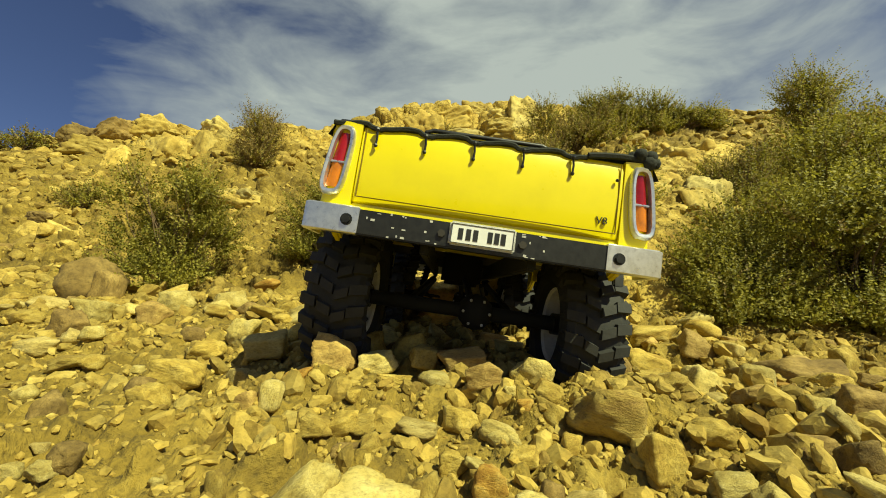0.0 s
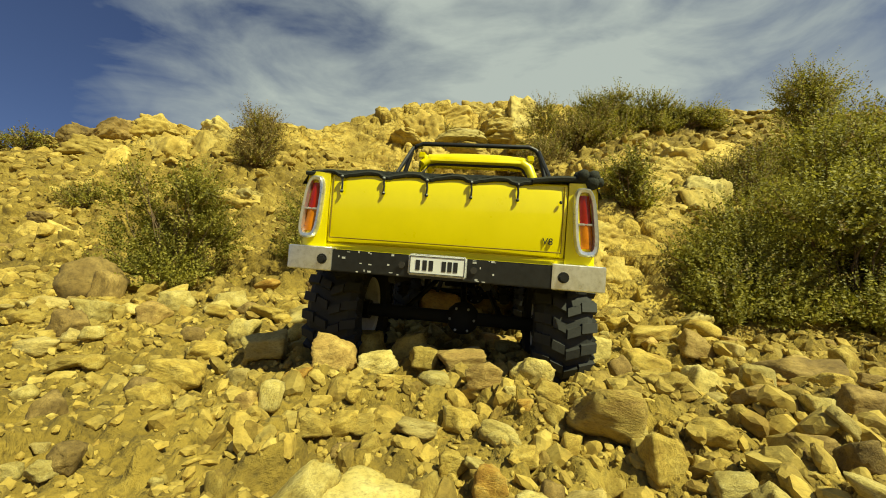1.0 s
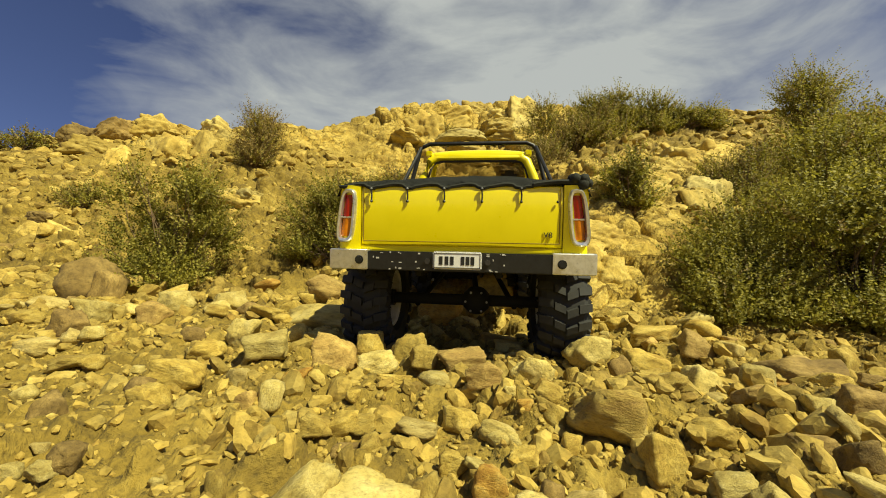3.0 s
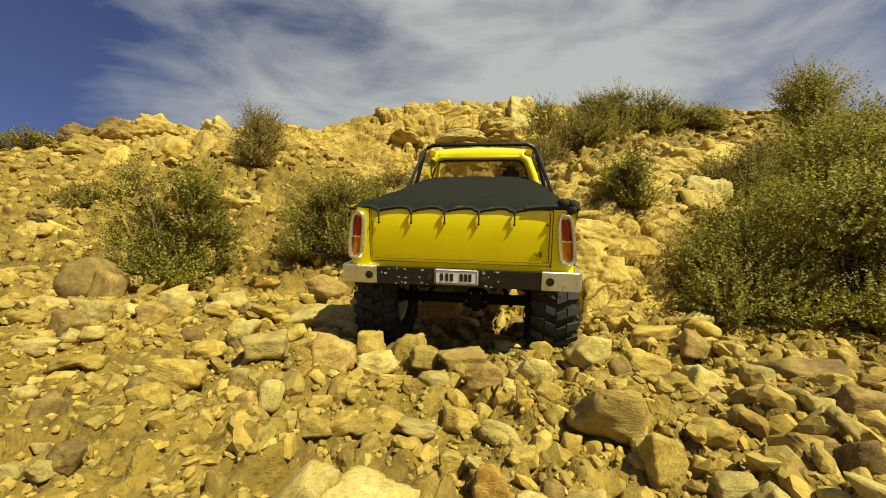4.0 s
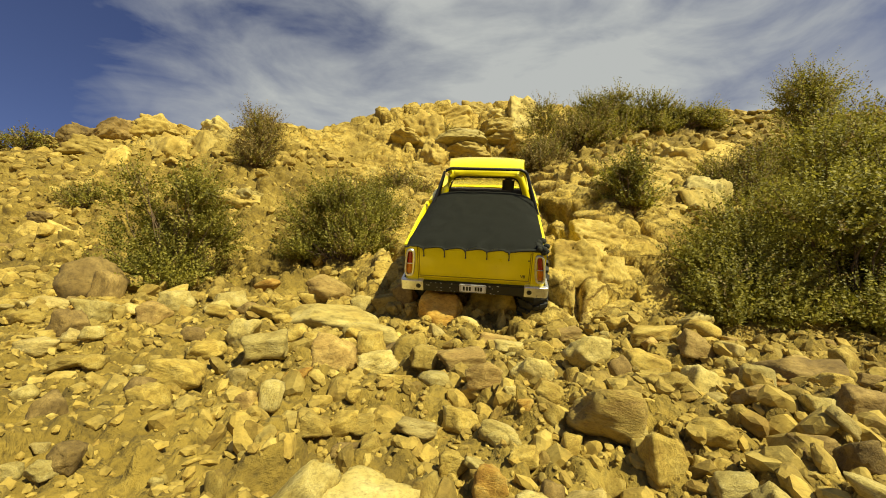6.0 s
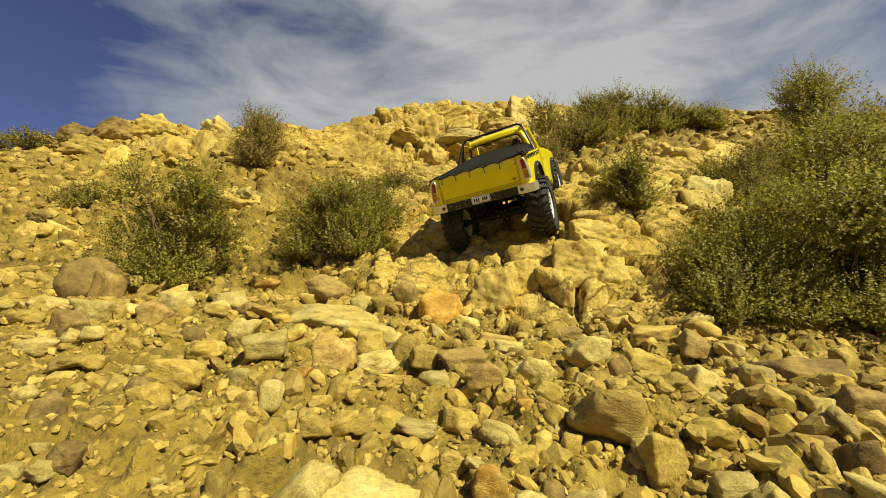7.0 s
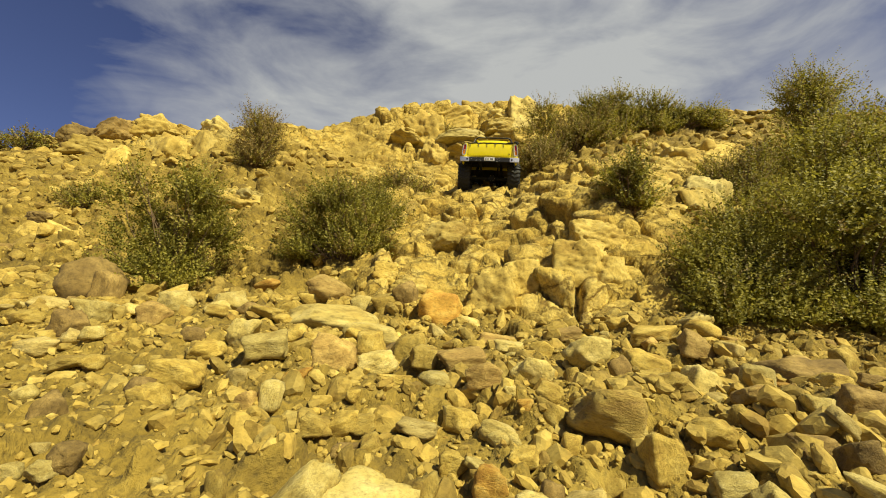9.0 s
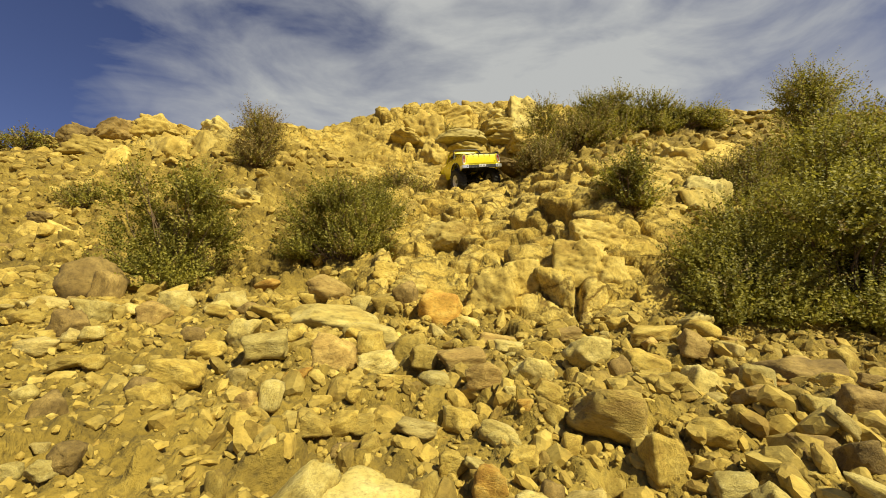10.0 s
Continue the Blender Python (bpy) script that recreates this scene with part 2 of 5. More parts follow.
def leaf_material(name, dark, mid, light):
    m, t, p = material(name, 0.6)
    geo = t.nodes.new("ShaderNodeNewGeometry")
    r = ramp(t, [(0.0, dark), (0.45, mid), (1.0, light)])
    t.links.new(geo.outputs["Random Per Island"], r.inputs["Fac"])
    co = t.nodes.new("ShaderNodeTexCoord")
    n = node(t, "ShaderNodeTexNoise", Scale=9.0, Detail=3.0)
    t.links.new(co.outputs["Object"], n.inputs["Vector"])
    nr = ramp(t, [(0.35, (0.75, 0.72, 0.6)), (0.65, (1.15, 1.1, 1.0))])
    t.links.new(n.outputs["Fac"], nr.inputs["Fac"])
    mul = t.nodes.new("ShaderNodeMix"); mul.data_type, mul.blend_type = "RGBA", "MULTIPLY"; mul.inputs["Factor"].default_value = 1.0
    t.links.new(r.outputs["Color"], mul.inputs["A"]); t.links.new(nr.outputs["Color"], mul.inputs["B"])
    t.links.new(mul.outputs["Result"], p.inputs["Base Color"])
    tr = t.nodes.new("ShaderNodeBsdfTranslucent")
    t.links.new(mul.outputs["Result"], tr.inputs["Color"])
    ms = node(t, "ShaderNodeMixShader", Fac=0.45)
    t.links.new(p.outputs[0], ms.inputs[1]); t.links.new(tr.outputs[0], ms.inputs[2])
    t.links.new(ms.outputs[0], t.nodes["Material Output"].inputs["Surface"])
    return m


LEAF = leaf_material("saltbush_leaf", (0.115, 0.116, 0.013), (0.285, 0.270, 0.032), (0.49, 0.45, 0.095))
DRY = leaf_material("dry_leaf", (0.16, 0.115, 0.03), (0.30, 0.23, 0.07), (0.46, 0.37, 0.13))
BARK = plain("twig_bark", (0.16, 0.105, 0.055), 0.85, wear=0.5)


# ---- mesh helpers ----
def part(name, bm, mat, parent=None, label="", smooth=None):
    """Links a bmesh as one mesh object, under a thing or a part."""
    me = bpy.data.meshes.new(name)
    bmesh.ops.recalc_face_normals(bm, faces=bm.faces)
    if smooth is not None:
        for f in bm.faces:
            f.smooth = True
        for e in bm.edges:
            if len(e.link_faces) == 2 and e.calc_face_angle(0) > radians(smooth):
                e.smooth = False
    bm.to_mesh(me)
    bm.free()
    for one in mat if isinstance(mat, (list, tuple)) else [mat]:
        me.materials.append(one)
    ob = new(name, me)
    ob.parent = parent
    if label:
        tagged(ob, label)
    return ob


def box(bm, x0, x1, y0, y1, z0, z1, bevel=0.0, seg=2):
    vs = [bm.verts.new((x, y, z)) for x in (x0, x1) for y in (y0, y1) for z in (z0, z1)]
    fs = [bm.faces.new([vs[i] for i in q]) for q in ((0, 1, 3, 2), (4, 6, 7, 5), (0, 4, 5, 1), (2, 3, 7, 6), (0, 2, 6, 4), (1, 5, 7, 3))]
    if bevel:
        es = list({e for f in fs for e in f.edges})
        bmesh.ops.bevel(bm, geom=es, offset=bevel, segments=seg, affect="EDGES", clamp_overlap=True)
    return bm


def slab(bm, outline, x0, x1, bevel=0.0):
    """A plate: a closed outline of (y, z), from x0 to x1."""
    a = [bm.verts.new((x0, y, z)) for y, z in outline]
    b = [bm.verts.new((x1, y, z)) for y, z in outline]
    n = len(a)
    fs = [bm.faces.new(a), bm.faces.new(b[::-1])]
    fs += [bm.faces.new((a[i], b[i], b[(i + 1) % n], a[(i + 1) % n])) for i in range(n)]
    if bevel:
        es = list({e for f in fs[:2] for e in f.edges})
        bmesh.ops.bevel(bm, geom=es, offset=bevel, segments=2, affect="EDGES", clamp_overlap=True)
    return bm


def loft(bm, rings, closed=True, caps=True):
    rows = [[bm.verts.new(p) for p in ring] for ring in rings]
    n = len(rows[0])
    for a, b in zip(rows, rows[1:]):
        for i in range(n if closed else n - 1):
            bm.faces.new((a[i], a[(i + 1) % n], b[(i + 1) % n], b[i]))
    if caps and closed:
        bm.faces.new(rows[0][::-1])
        bm.faces.new(rows[-1])
    return bm


def tube(bm, points, r, seg=8):
    """A round bar along points; r may be one radius or one for each point."""
    pts = [Vector(p) for p in points]
    rs = r if isinstance(r, (list, tuple)) else [r] * len(pts)
    rings = []
    for i, p in enumerate(pts):
        d = (pts[min(i + 1, len(pts) - 1)] - pts[max(i - 1, 0)]).normalized()
        side = d.cross(Vector((0.13, 0.21, 1) if abs(d.z) < 0.9 else (1, 0.1, 0))).normalized()
        up = side.cross(d)
        rings.append([p + rs[i] * (math.cos(a) * side + math.sin(a) * up) for a in (2 * math.pi * k / seg for k in range(seg))])
    return loft(bm, rings)


def ball(bm, c, r, seg=8):
    bmesh.ops.create_uvsphere(bm, u_segments=seg, v_segments=max(4, seg // 2), radius=r, matrix=Matrix.Translation(c))
    return bm


# ---- the hill ----
KNOTS = [-3, 0, 0.13, 0.34, 0.48, 0.58, 0.66, 0.74, 0.85, 1.0, 1.2, 1.5, 1.75, 1.95, 2.2, 3, 6, 40]
FAR_WEST = [-0.4, 0.02, 0.047, 0.07, 0.10, 0.13, 0.165, 0.20, 0.268, 0.38, 0.53, 0.78, 0.98, 1.10, 1.15, 1.2, 0.8, -2]
WEST = [-0.4, 0.02, 0.047, 0.074, 0.10, 0.13, 0.15, 0.175, 0.225, 0.32, 0.46, 0.74, 1.02, 1.22, 1.34, 1.4, 1.1, -2]
MIDDLE = [-0.4, 0.02, 0.047, 0.068, 0.082, 0.10, 0.15, 0.24, 0.30, 0.41, 0.54, 0.63, 0.72, 0.80, 1.55, 1.66, 1.3, -2]
EAST = [-0.4, 0.02, 0.047, 0.066, 0.10, 0.133, 0.22, 0.325, 0.40, 0.50, 0.63, 0.86, 1.06, 1.28, 1.52, 1.6, 1.4, -2]
FAR_EAST = [-0.4, 0.02, 0.047, 0.06, 0.085, 0.13, 0.17, 0.21, 0.28, 0.39, 0.54, 0.86, 1.1, 1.32, 1.46, 1.5, 1.4, -2]
FANS = [-1.22, -0.50, 0.0, 0.5, 1.15]


def lattice(ix, iy, iz, k):
    n = (ix * 374761393 + iy * 668265263 + iz * 2147483647 + k * 1274126177) & 0xFFFFFFFF
    n = ((n ^ (n >> 13)) * 1274126177) & 0xFFFFFFFF
    return ((n ^ (n >> 16)) & 0xFFFFFF) / float(0x1000000)


def value_noise(x, y, k):
    ix, iy = np.floor(x).astype(np.int64), np.floor(y).astype(np.int64)
    fx, fy = x - ix, y - iy
    fx, fy = fx * fx * (3 - 2 * fx), fy * fy * (3 - 2 * fy)
    z = np.zeros_like(ix)
    c = [[lattice(ix + a, iy + b, z, k) for b in (0, 1)] for a in (0, 1)]
    return (c[0][0] * (1 - fx) + c[1][0] * fx) * (1 - fy) + (c[0][1] * (1 - fx) + c[1][1] * fx) * fy - 0.5


def fractal(x, y, k, octaves=5, gain=0.5):
    return sum(value_noise(x * 2**o + 7.3 * o, y * 2**o - 3.1 * o, k + o) * gain**o for o in range(octaves))


def blocks(x, y, z, k):
    """Broken rock: for each point the cell's own random number and the distance to the nearest crack."""
    ix, iy, iz = (np.floor(v).astype(np.int64) for v in (x, y, z))
    f1, f2, own = np.full(x.shape, 9.0), np.full(x.shape, 9.0), np.zeros(x.shape)
    for a in (-1, 0, 1):
        for b in (-1, 0, 1):
            for c in (-1, 0, 1):
                jx, jy, jz = ix + a, iy + b, iz + c
                d = np.sqrt((jx + lattice(jx, jy, jz, k) - x) ** 2 + (jy + lattice(jx, jy, jz, k + 1) - y) ** 2 + (jz + lattice(jx, jy, jz, k + 2) - z) ** 2)
                near = d < f1
                f2 = np.where(near, f1, np.minimum(f2, d))
                own = np.where(near, lattice(jx, jy, jz, k + 3), own)
                f1 = np.where(near, d, f1)
    return own, f2 - f1


def slope(x, y):
    """The hill's own height, without its roughness."""
    fan = x / np.maximum(y, 0.35)
    prof = [np.interp(y, KNOTS, p) for p in (FAR_WEST, WEST, MIDDLE, EAST, FAR_EAST)]
    out = np.where(fan <= FANS[0], prof[0], prof[-1])
    for a, b, p, q in zip(FANS, FANS[1:], prof, prof[1:]):
        f = np.clip((fan - a) / (b - a), 0, 1)
        f = f * f * (3 - 2 * f)
        out = np.where((fan > a) & (fan <= b), p * (1 - f) + q * f, out)
    return out


OUTCROPS = [(0.24, 0.78, 0.27, 0.24), (0.10, 1.15, 0.36, 0.36), (0.20, 2.12, 0.66, 0.32), (-1.15, 2.05, 0.55, 0.32), (0.62, 1.15, 0.36, 0.26), (-0.1, 1.6, 0.3, 0.3), (0.0, 0.86, 0.20, 0.26), (0.24, 1.0, 0.34, 0.3)]


def bareness(x, y):
    wob = 0.45 * fractal(x * 5, y * 5, 60, 3)
    m = np.zeros_like(x)
    for cx, cy, rx, ry in OUTCROPS:
        d = np.sqrt(((x - cx) / rx) ** 2 + ((y - cy) / ry) ** 2) + wob
        m = np.maximum(m, np.clip((1.12 - d) / 0.3, 0, 1))
    return m


def axis(stops):
    vals = [stops[0][0]]
    for (a, step), (b, _) in zip(stops, stops[1:]):
        n = max(1, round((b - a) / step))
        vals += [a + (b - a) * (i + 1) / n for i in range(n)]
    return np.array(vals)


def swell(gap, edge):
    """Rounds a broken block towards its cracks."""
    f = np.clip(gap / edge, 0, 1)
    return np.sqrt(f * (2 - f))


def hill(x, y):
    """The hill with its broad swells, before it is broken into blocks and clods."""
    near = np.exp(-((y / 2.6) ** 2) - (x / 3.0) ** 2)
    return slope(x, y) + near * (0.10 * fractal(x * 2.2, y * 2.2, 11, 3) * np.clip((y - 0.5) / 0.6, 0, 1) + 0.022 * fractal(x * 14, y * 14, 21, 5, 0.6))


def build_hill():
    # the grid is fine on the near slope and widens away from it
    fans = axis([(-160, 40), (-40, 8), (-8, 1), (-2, 0.05), (-1.35, 0.0055), (1.35, 0.05), (2, 1), (8, 8), (40, 40), (160, 1)])
    ys = axis([(-40, 10), (-10, 2), (-2, 0.2), (-0.2, 0.03), (0.06, 0.0032), (0.4, 0.0048), (1.2, 0.008), (2.4, 0.03), (3.2, 0.3), (6, 3), (40, 10), (60, 1)])
    gs, gy = np.meshgrid(fans, ys)
    gx = gs * (0.25 + np.abs(gy))
    z = hill(gx, gy)
    near = np.exp(-((gy / 2.6) ** 2) - (gx / 3.0) ** 2)
    bare = bareness(gx, gy) * (np.abs(gy) < 3)
    # normals of the smooth sheet, along which the rock is broken out
    dzx = (hill(gx + 0.012, gy) - hill(gx - 0.012, gy)) / 0.024
    dzy = (hill(gx, gy + 0.012) - hill(gx, gy - 0.012)) / 0.024
    ln = np.sqrt(dzx**2 + dzy**2 + 1)
    nx, ny, nz = -dzx / ln, -dzy / ln, 1 / ln
    wx, wy = gx + 0.040 * fractal(gx * 6, gy * 6, 81, 2), gy + 0.040 * fractal(gx * 6, gy * 6, 86, 2)
    tilt = 0.35 * gx + z
    own, gap = blocks(wx * 8.0, wy * 8.0, tilt * 10, 31)
    own2, gap2 = blocks(wx * 19 + 5, wy * 19, tilt * 24, 41)
    own6, gap6 = blocks(gx * 47 + 5, gy * 47, tilt * 52, 47)
    cut = (0.034 + 0.060 * own) * swell(gap, 0.20) - 0.022 * np.clip(1 - gap / 0.07, 0, 1) + (0.010 + 0.018 * own2) * swell(gap2, 0.18) + 0.004 * own6 * swell(gap6, 0.3) - 0.062
    own3, gap3 = blocks(gx * 34, gy * 34, z * 34, 51)
    own4, gap4 = blocks(wx * 13 + 3, wy * 13, z * 15, 57)
    own5, gap5 = blocks(gx * 105, gy * 105, z * 105, 63)
    clods = (0.002 + 0.016 * own3**2) * swell(gap3, 0.5) - 0.006
    lumps = np.clip((gy - 0.55) / 0.4, 0, 1) * ((0.008 + 0.052 * own4**2) * swell(gap4, 0.5) - 0.022)
    crumbs = (0.001 + 0.0060 * own5**2) * swell(gap5, 0.5) - 0.002
    loose = lumps + clods * np.clip(gy / 0.5, 0.7, 2.0) + crumbs
    push = near * (bare * cut * np.clip(gy / 1.0, 0.5, 1.4) + (1 - bare) * loose)
    px, py, pz = gx + nx * push, gy + ny * push, z + nz * push
    ny_, nx_ = gx.shape
    co = np.stack([px, py, pz], -1).reshape(-1, 3)
    i = np.arange(ny_ * nx_).reshape(ny_, nx_)
    quads = np.stack([i[:-1, :-1], i[:-1, 1:], i[1:, 1:], i[1:, :-1]], -1).reshape(-1, 4)
    me = bpy.data.meshes.new("ground")
    me.from_pydata(co.tolist(), [], quads.tolist())
    layer = me.attributes.new("outcrop", "FLOAT", "POINT")
    layer.data.foreach_set("value", bare.reshape(-1).astype(np.float32))
    me.polygons.foreach_set("use_smooth", np.ones(len(quads), dtype=bool))
    me.materials.append(HILL)
    ob = tagged(new("ground", me), "rocky ochre hillside with rubble and broken pale outcrops", "ground", kind="structure")
    return ob, BVHTree.FromPolygons(co.tolist(), quads.tolist())


GROUND, TREE = build_hill()


def ground_at(x, y):
    hit, normal, _, _ = TREE.ray_cast(Vector((x, y, 6)), Vector((0, 0, -1)))
    return (hit, normal) if hit else (Vector((x, y, 0)), Vector((0, 0, 1)))


# ---- stones ----
def stone_shape(seed, level, rough=0.06):
    """A worn block of unit size: random planes meet in rounded edges, chipped and pitted."""
    rng = random.Random(seed)
    bm = bmesh.new()
    bmesh.ops.create_icosphere(bm, subdivisions=level, radius=1.0)
    way = np.array([v.co[:] for v in bm.verts])
    way /= np.linalg.norm(way, axis=1)[:, None]
    planes = [(Vector(n) + Vector((rng.gauss(0, 0.22), rng.gauss(0, 0.22), rng.gauss(0, 0.22)))).normalized() * (1 / rng.uniform(0.8, 1.0))
              for n in ((1, 0, 0), (-1, 0, 0), (0, 1, 0), (0, -1, 0), (0, 0, 1), (0, 0, -1))]
    planes += [Vector((rng.gauss(0, 1), rng.gauss(0, 1), rng.gauss(0, 1))).normalized() * (1 / rng.uniform(0.78, 1.15)) for _ in range(8)]
    worn = rng.uniform(22, 100)
    lean = np.maximum(way @ np.array([p[:] for p in planes]).T, 0)
    co = way * ((lean**worn).sum(1) ** (-1 / worn))[:, None]
    off = Vector((seed * 1.7, seed * 0.3, 0))
    if level > 2:
        own, gap = blocks(co[:, 0] * 1.6 + seed, co[:, 1] * 1.6, co[:, 2] * 2.4, 71)
        deep = 1.6 if level > 4 else 0.7
        push = deep * (0.10 * (own - 0.5) * swell(gap, 0.15) - 0.05 * (1 - swell(gap, 0.12)))
    else:
        push = np.zeros(len(co))
    for v, c, s in zip(bm.verts, co, push):
        p = Vector(c.tolist())
        w = noise.noise(p * 1.2 + off) * rough * 2.4 + noise.noise(p * 3.3 + off) * rough * 1.2
        if level > 2:
            w += noise.noise(p * 8 + off) * rough * 0.8 + noise.noise(p * 19 + off) * rough * 0.5
        v.co = p * (1 + w + s)
    hi = [max(v.co[i] for v in bm.verts) for i in range(3)]
    lo = [min(v.co[i] for v in bm.verts) for i in range(3)]
    for v in bm.verts:
        v.co = Vector([(v.co[i] - (hi[i] + lo[i]) / 2) / (hi[i] - lo[i]) for i in range(3)])
    return bm


def stone_mesh(name, seed, level, mat):
    bm = stone_shape(seed, level)
    me = bpy.data.meshes.new(name)
    for f in bm.faces:
        f.smooth = True
    bm.to_mesh(me)
    bm.free()
    me.materials.append(mat)
    return me


SHAPES = {}
WORDS = {
    "ochre": "angular ochre stone lying in the rubble",
    "cream": "pale cream sandstone lump in the rubble",
    "brown": "dark brown weathered stone in the rubble",
    "purple": "purple-brown banded stone in the rubble",
    "rust": "rust-orange ironstone block in the rubble",
    "banded": "large rounded ochre stone with purple bands",
    "grey": "grey-buff flat stone in the rubble",
}


def rock(x, y, w, d, h, tone="ochre", turn=0, lean=0, pitch=0, sink=0.3, shape=0, level=4, name="rock"):
    """A loose stone of that width, depth and height, bedded in the ground."""
    key = (shape, level, tone)
    if key not in SHAPES:
        SHAPES[key] = stone_mesh(name, 101 + shape * 7, level, STONE[tone])
    base, _ = ground_at(x, y)
    ob = new(name, SHAPES[key])
    ob.matrix_basis = pose(x, y, base.z + h * (0.5 - sink), pitch, lean, turn) @ Matrix.Diagonal((w, d, h, 1))
    return tagged(ob, WORDS[tone], "rock", "stones in the rubble")


def boulder(x, y, z, w, d, h, tone="ochre", turn=0, lean=0, pitch=0, shape=0):
    """A block of the broken bedrock, held in the outcrop."""
    key = (shape, 5, tone)
    if key not in SHAPES:
        SHAPES[key] = stone_mesh("boulder", 101 + shape * 7, 5, STONE[tone])
    ob = new("boulder", SHAPES[key])
    ob.matrix_basis = pose(x, y, z, pitch, lean, turn) @ Matrix.Diagonal((w, d, h, 1))
    return tagged(ob, "fractured %s bedrock block in the outcrop" % ("ochre-yellow" if tone == "bedrock" else "dark brown" if tone == "brown" else "pale cream"), "boulder", "blocks of the outcrop")


# loose stones that stand out, and the blocks of the outcrops
rock(-0.610, 0.633, 0.089, 0.081, 0.097, "brown", 8, 36, -4, 0.15, 2, 4)
rock(-0.557, 0.618, 0.047, 0.037, 0.077, "brown", -13, 7, -2, 0.21, 1, 4)
rock(-0.601, 0.569, 0.052, 0.040, 0.030, "grey", 8, 4, 1, 0.19, 2, 4)
rock(-0.457, 0.493, 0.045, 0.035, 0.038, "cream", 1, -2, 1, 0.22, 3, 4)
rock(-0.403, 0.409, 0.037, 0.029, 0.034, "brown", -9, 35, -1, 0.11, 4, 4)
rock(-0.663, 0.574, 0.040, 0.031, 0.031, "grey", 11, 6, -7, 0.19, 5, 4)
rock(-0.553, 0.493, 0.041, 0.032, 0.024, "ochre", -11, -6, 1, 0.18, 6, 4)
rock(-0.378, 0.491, 0.043, 0.033, 0.035, "purple", -2, 3, 3, 0.21, 7, 4)
rock(-0.432, 0.519, 0.024, 0.019, 0.018, "cream", -12, 9, 4, 0.17, 8, 3)
rock(-0.389, 0.544, 0.046, 0.035, 0.034, "cream", -11, 0, 5, 0.23, 9, 4)
rock(-0.324, 0.566, 0.048, 0.038, 0.040, "cream", -10, -8, -2, 0.18, 10, 4)
rock(-0.281, 0.543, 0.059, 0.046, 0.032, "brown", -10, -18, -3, 0.09, 11, 4)
rock(-0.275, 0.587, 0.032, 0.025, 0.020, "cream", -9, -2, 1, 0.21, 12, 3)
rock(-0.198, 0.378, 0.039, 0.031, 0.037, "cream", -9, 8, 3, 0.19, 13, 4)
rock(-0.148, 0.321, 0.040, 0.031, 0.026, "cream", -2, -5, -2, 0.19, 14, 4)
rock(-0.149, 0.285, 0.019, 0.015, 0.017, "grey", 0, -1, -2, 0.22, 15, 4)
rock(-0.241, 0.511, 0.058, 0.045, 0.019, "ochre", 6, 9, 5, 0.10, 16, 4)
rock(-0.207, 0.333, 0.032, 0.024, 0.020, "ochre", 4, -9, -3, 0.16, 0, 4)
rock(-0.175, 0.260, 0.034, 0.026, 0.021, "ochre", -3, 8, 1, 0.17, 1, 4)
rock(-0.186, 0.239, 0.017, 0.013, 0.018, "brown", -10, -3, -4, 0.21, 2, 4)
rock(-0.154, 0.212, 0.017, 0.013, 0.011, "purple", 0, 2, 3, 0.21, 3, 4)
rock(-0.140, 0.187, 0.017, 0.013, 0.014, "ochre", -13, 0, 3, 0.23, 4, 4)
rock(-0.377, 0.358, 0.037, 0.029, 0.021, "grey", 0, 1, -4, 0.22, 5, 4)
rock(-0.276, 0.257, 0.015, 0.011, 0.013, "cream", -2, -25, -2, 0.12, 6, 3)
rock(-0.214, 0.214, 0.018, 0.014, 0.028, "brown", 7, 15, -6, 0.19, 7, 4)
rock(-0.300, 0.311, 0.028, 0.021, 0.013, "ochre", 1, -10, -5, 0.13, 8, 4)
rock(-0.350, 0.379, 0.020, 0.016, 0.015, "cream", -12, -3, -4, 0.20, 9, 3)
rock(-0.250, 0.316, 0.010, 0.008, 0.009, "cream", 3, 3, -7, 0.21, 10, 3)
rock(-0.103, 0.206, 0.017, 0.013, 0.015, "purple", -8, 0, -4, 0.23, 11, 4)
rock(-0.090, 0.205, 0.013, 0.010, 0.018, "cream", 12, 0, -1, 0.23, 12, 3)
rock(-0.085, 0.228, 0.022, 0.017, 0.011, "rust", -9, -9, 4, 0.15, 13, 4)
rock(-0.105, 0.192, 0.014, 0.011, 0.008, "ochre", -8, 2, 2, 0.21, 14, 4)
rock(-0.074, 0.133, 0.007, 0.005, 0.010, "ochre", -13, -8, -4, 0.21, 15, 3)
rock(-0.097, 0.138, 0.005, 0.004, 0.004, "cream", 7, 20, -3, 0.13, 16, 3)
rock(-0.132, 0.134, 0.010, 0.008, 0.007, "cream", -13, 5, -7, 0.19, 0, 4)
rock(-0.143, 0.135, 0.007, 0.005, 0.007, "cream", 13, -2, 5, 0.22, 1, 3)
rock(-0.129, 0.138, 0.011, 0.009, 0.011, "brown", -13, 0, -3, 0.23, 2, 4)
rock(-0.147, 0.147, 0.005, 0.004, 0.005, "grey", 9, -5, 0, 0.20, 3, 3)
rock(-0.047, 0.132, 0.030, 0.011, 0.013, "cream", -7, -42, 0, -0.11, 4, 4)
rock(-0.026, 0.138, 0.036, 0.028, 0.022, "cream", 0, 6, 0, 0.18, 5, 4)
rock(-0.009, 0.140, 0.013, 0.010, 0.025, "ochre", -6, 18, 5, 0.20, 6, 4)
rock(-0.012, 0.194, 0.023, 0.018, 0.008, "grey", 11, 8, -5, 0.13, 7, 4)
rock(-0.073, 0.260, 0.031, 0.024, 0.030, "purple", 10, 4, -4, 0.21, 8, 4)
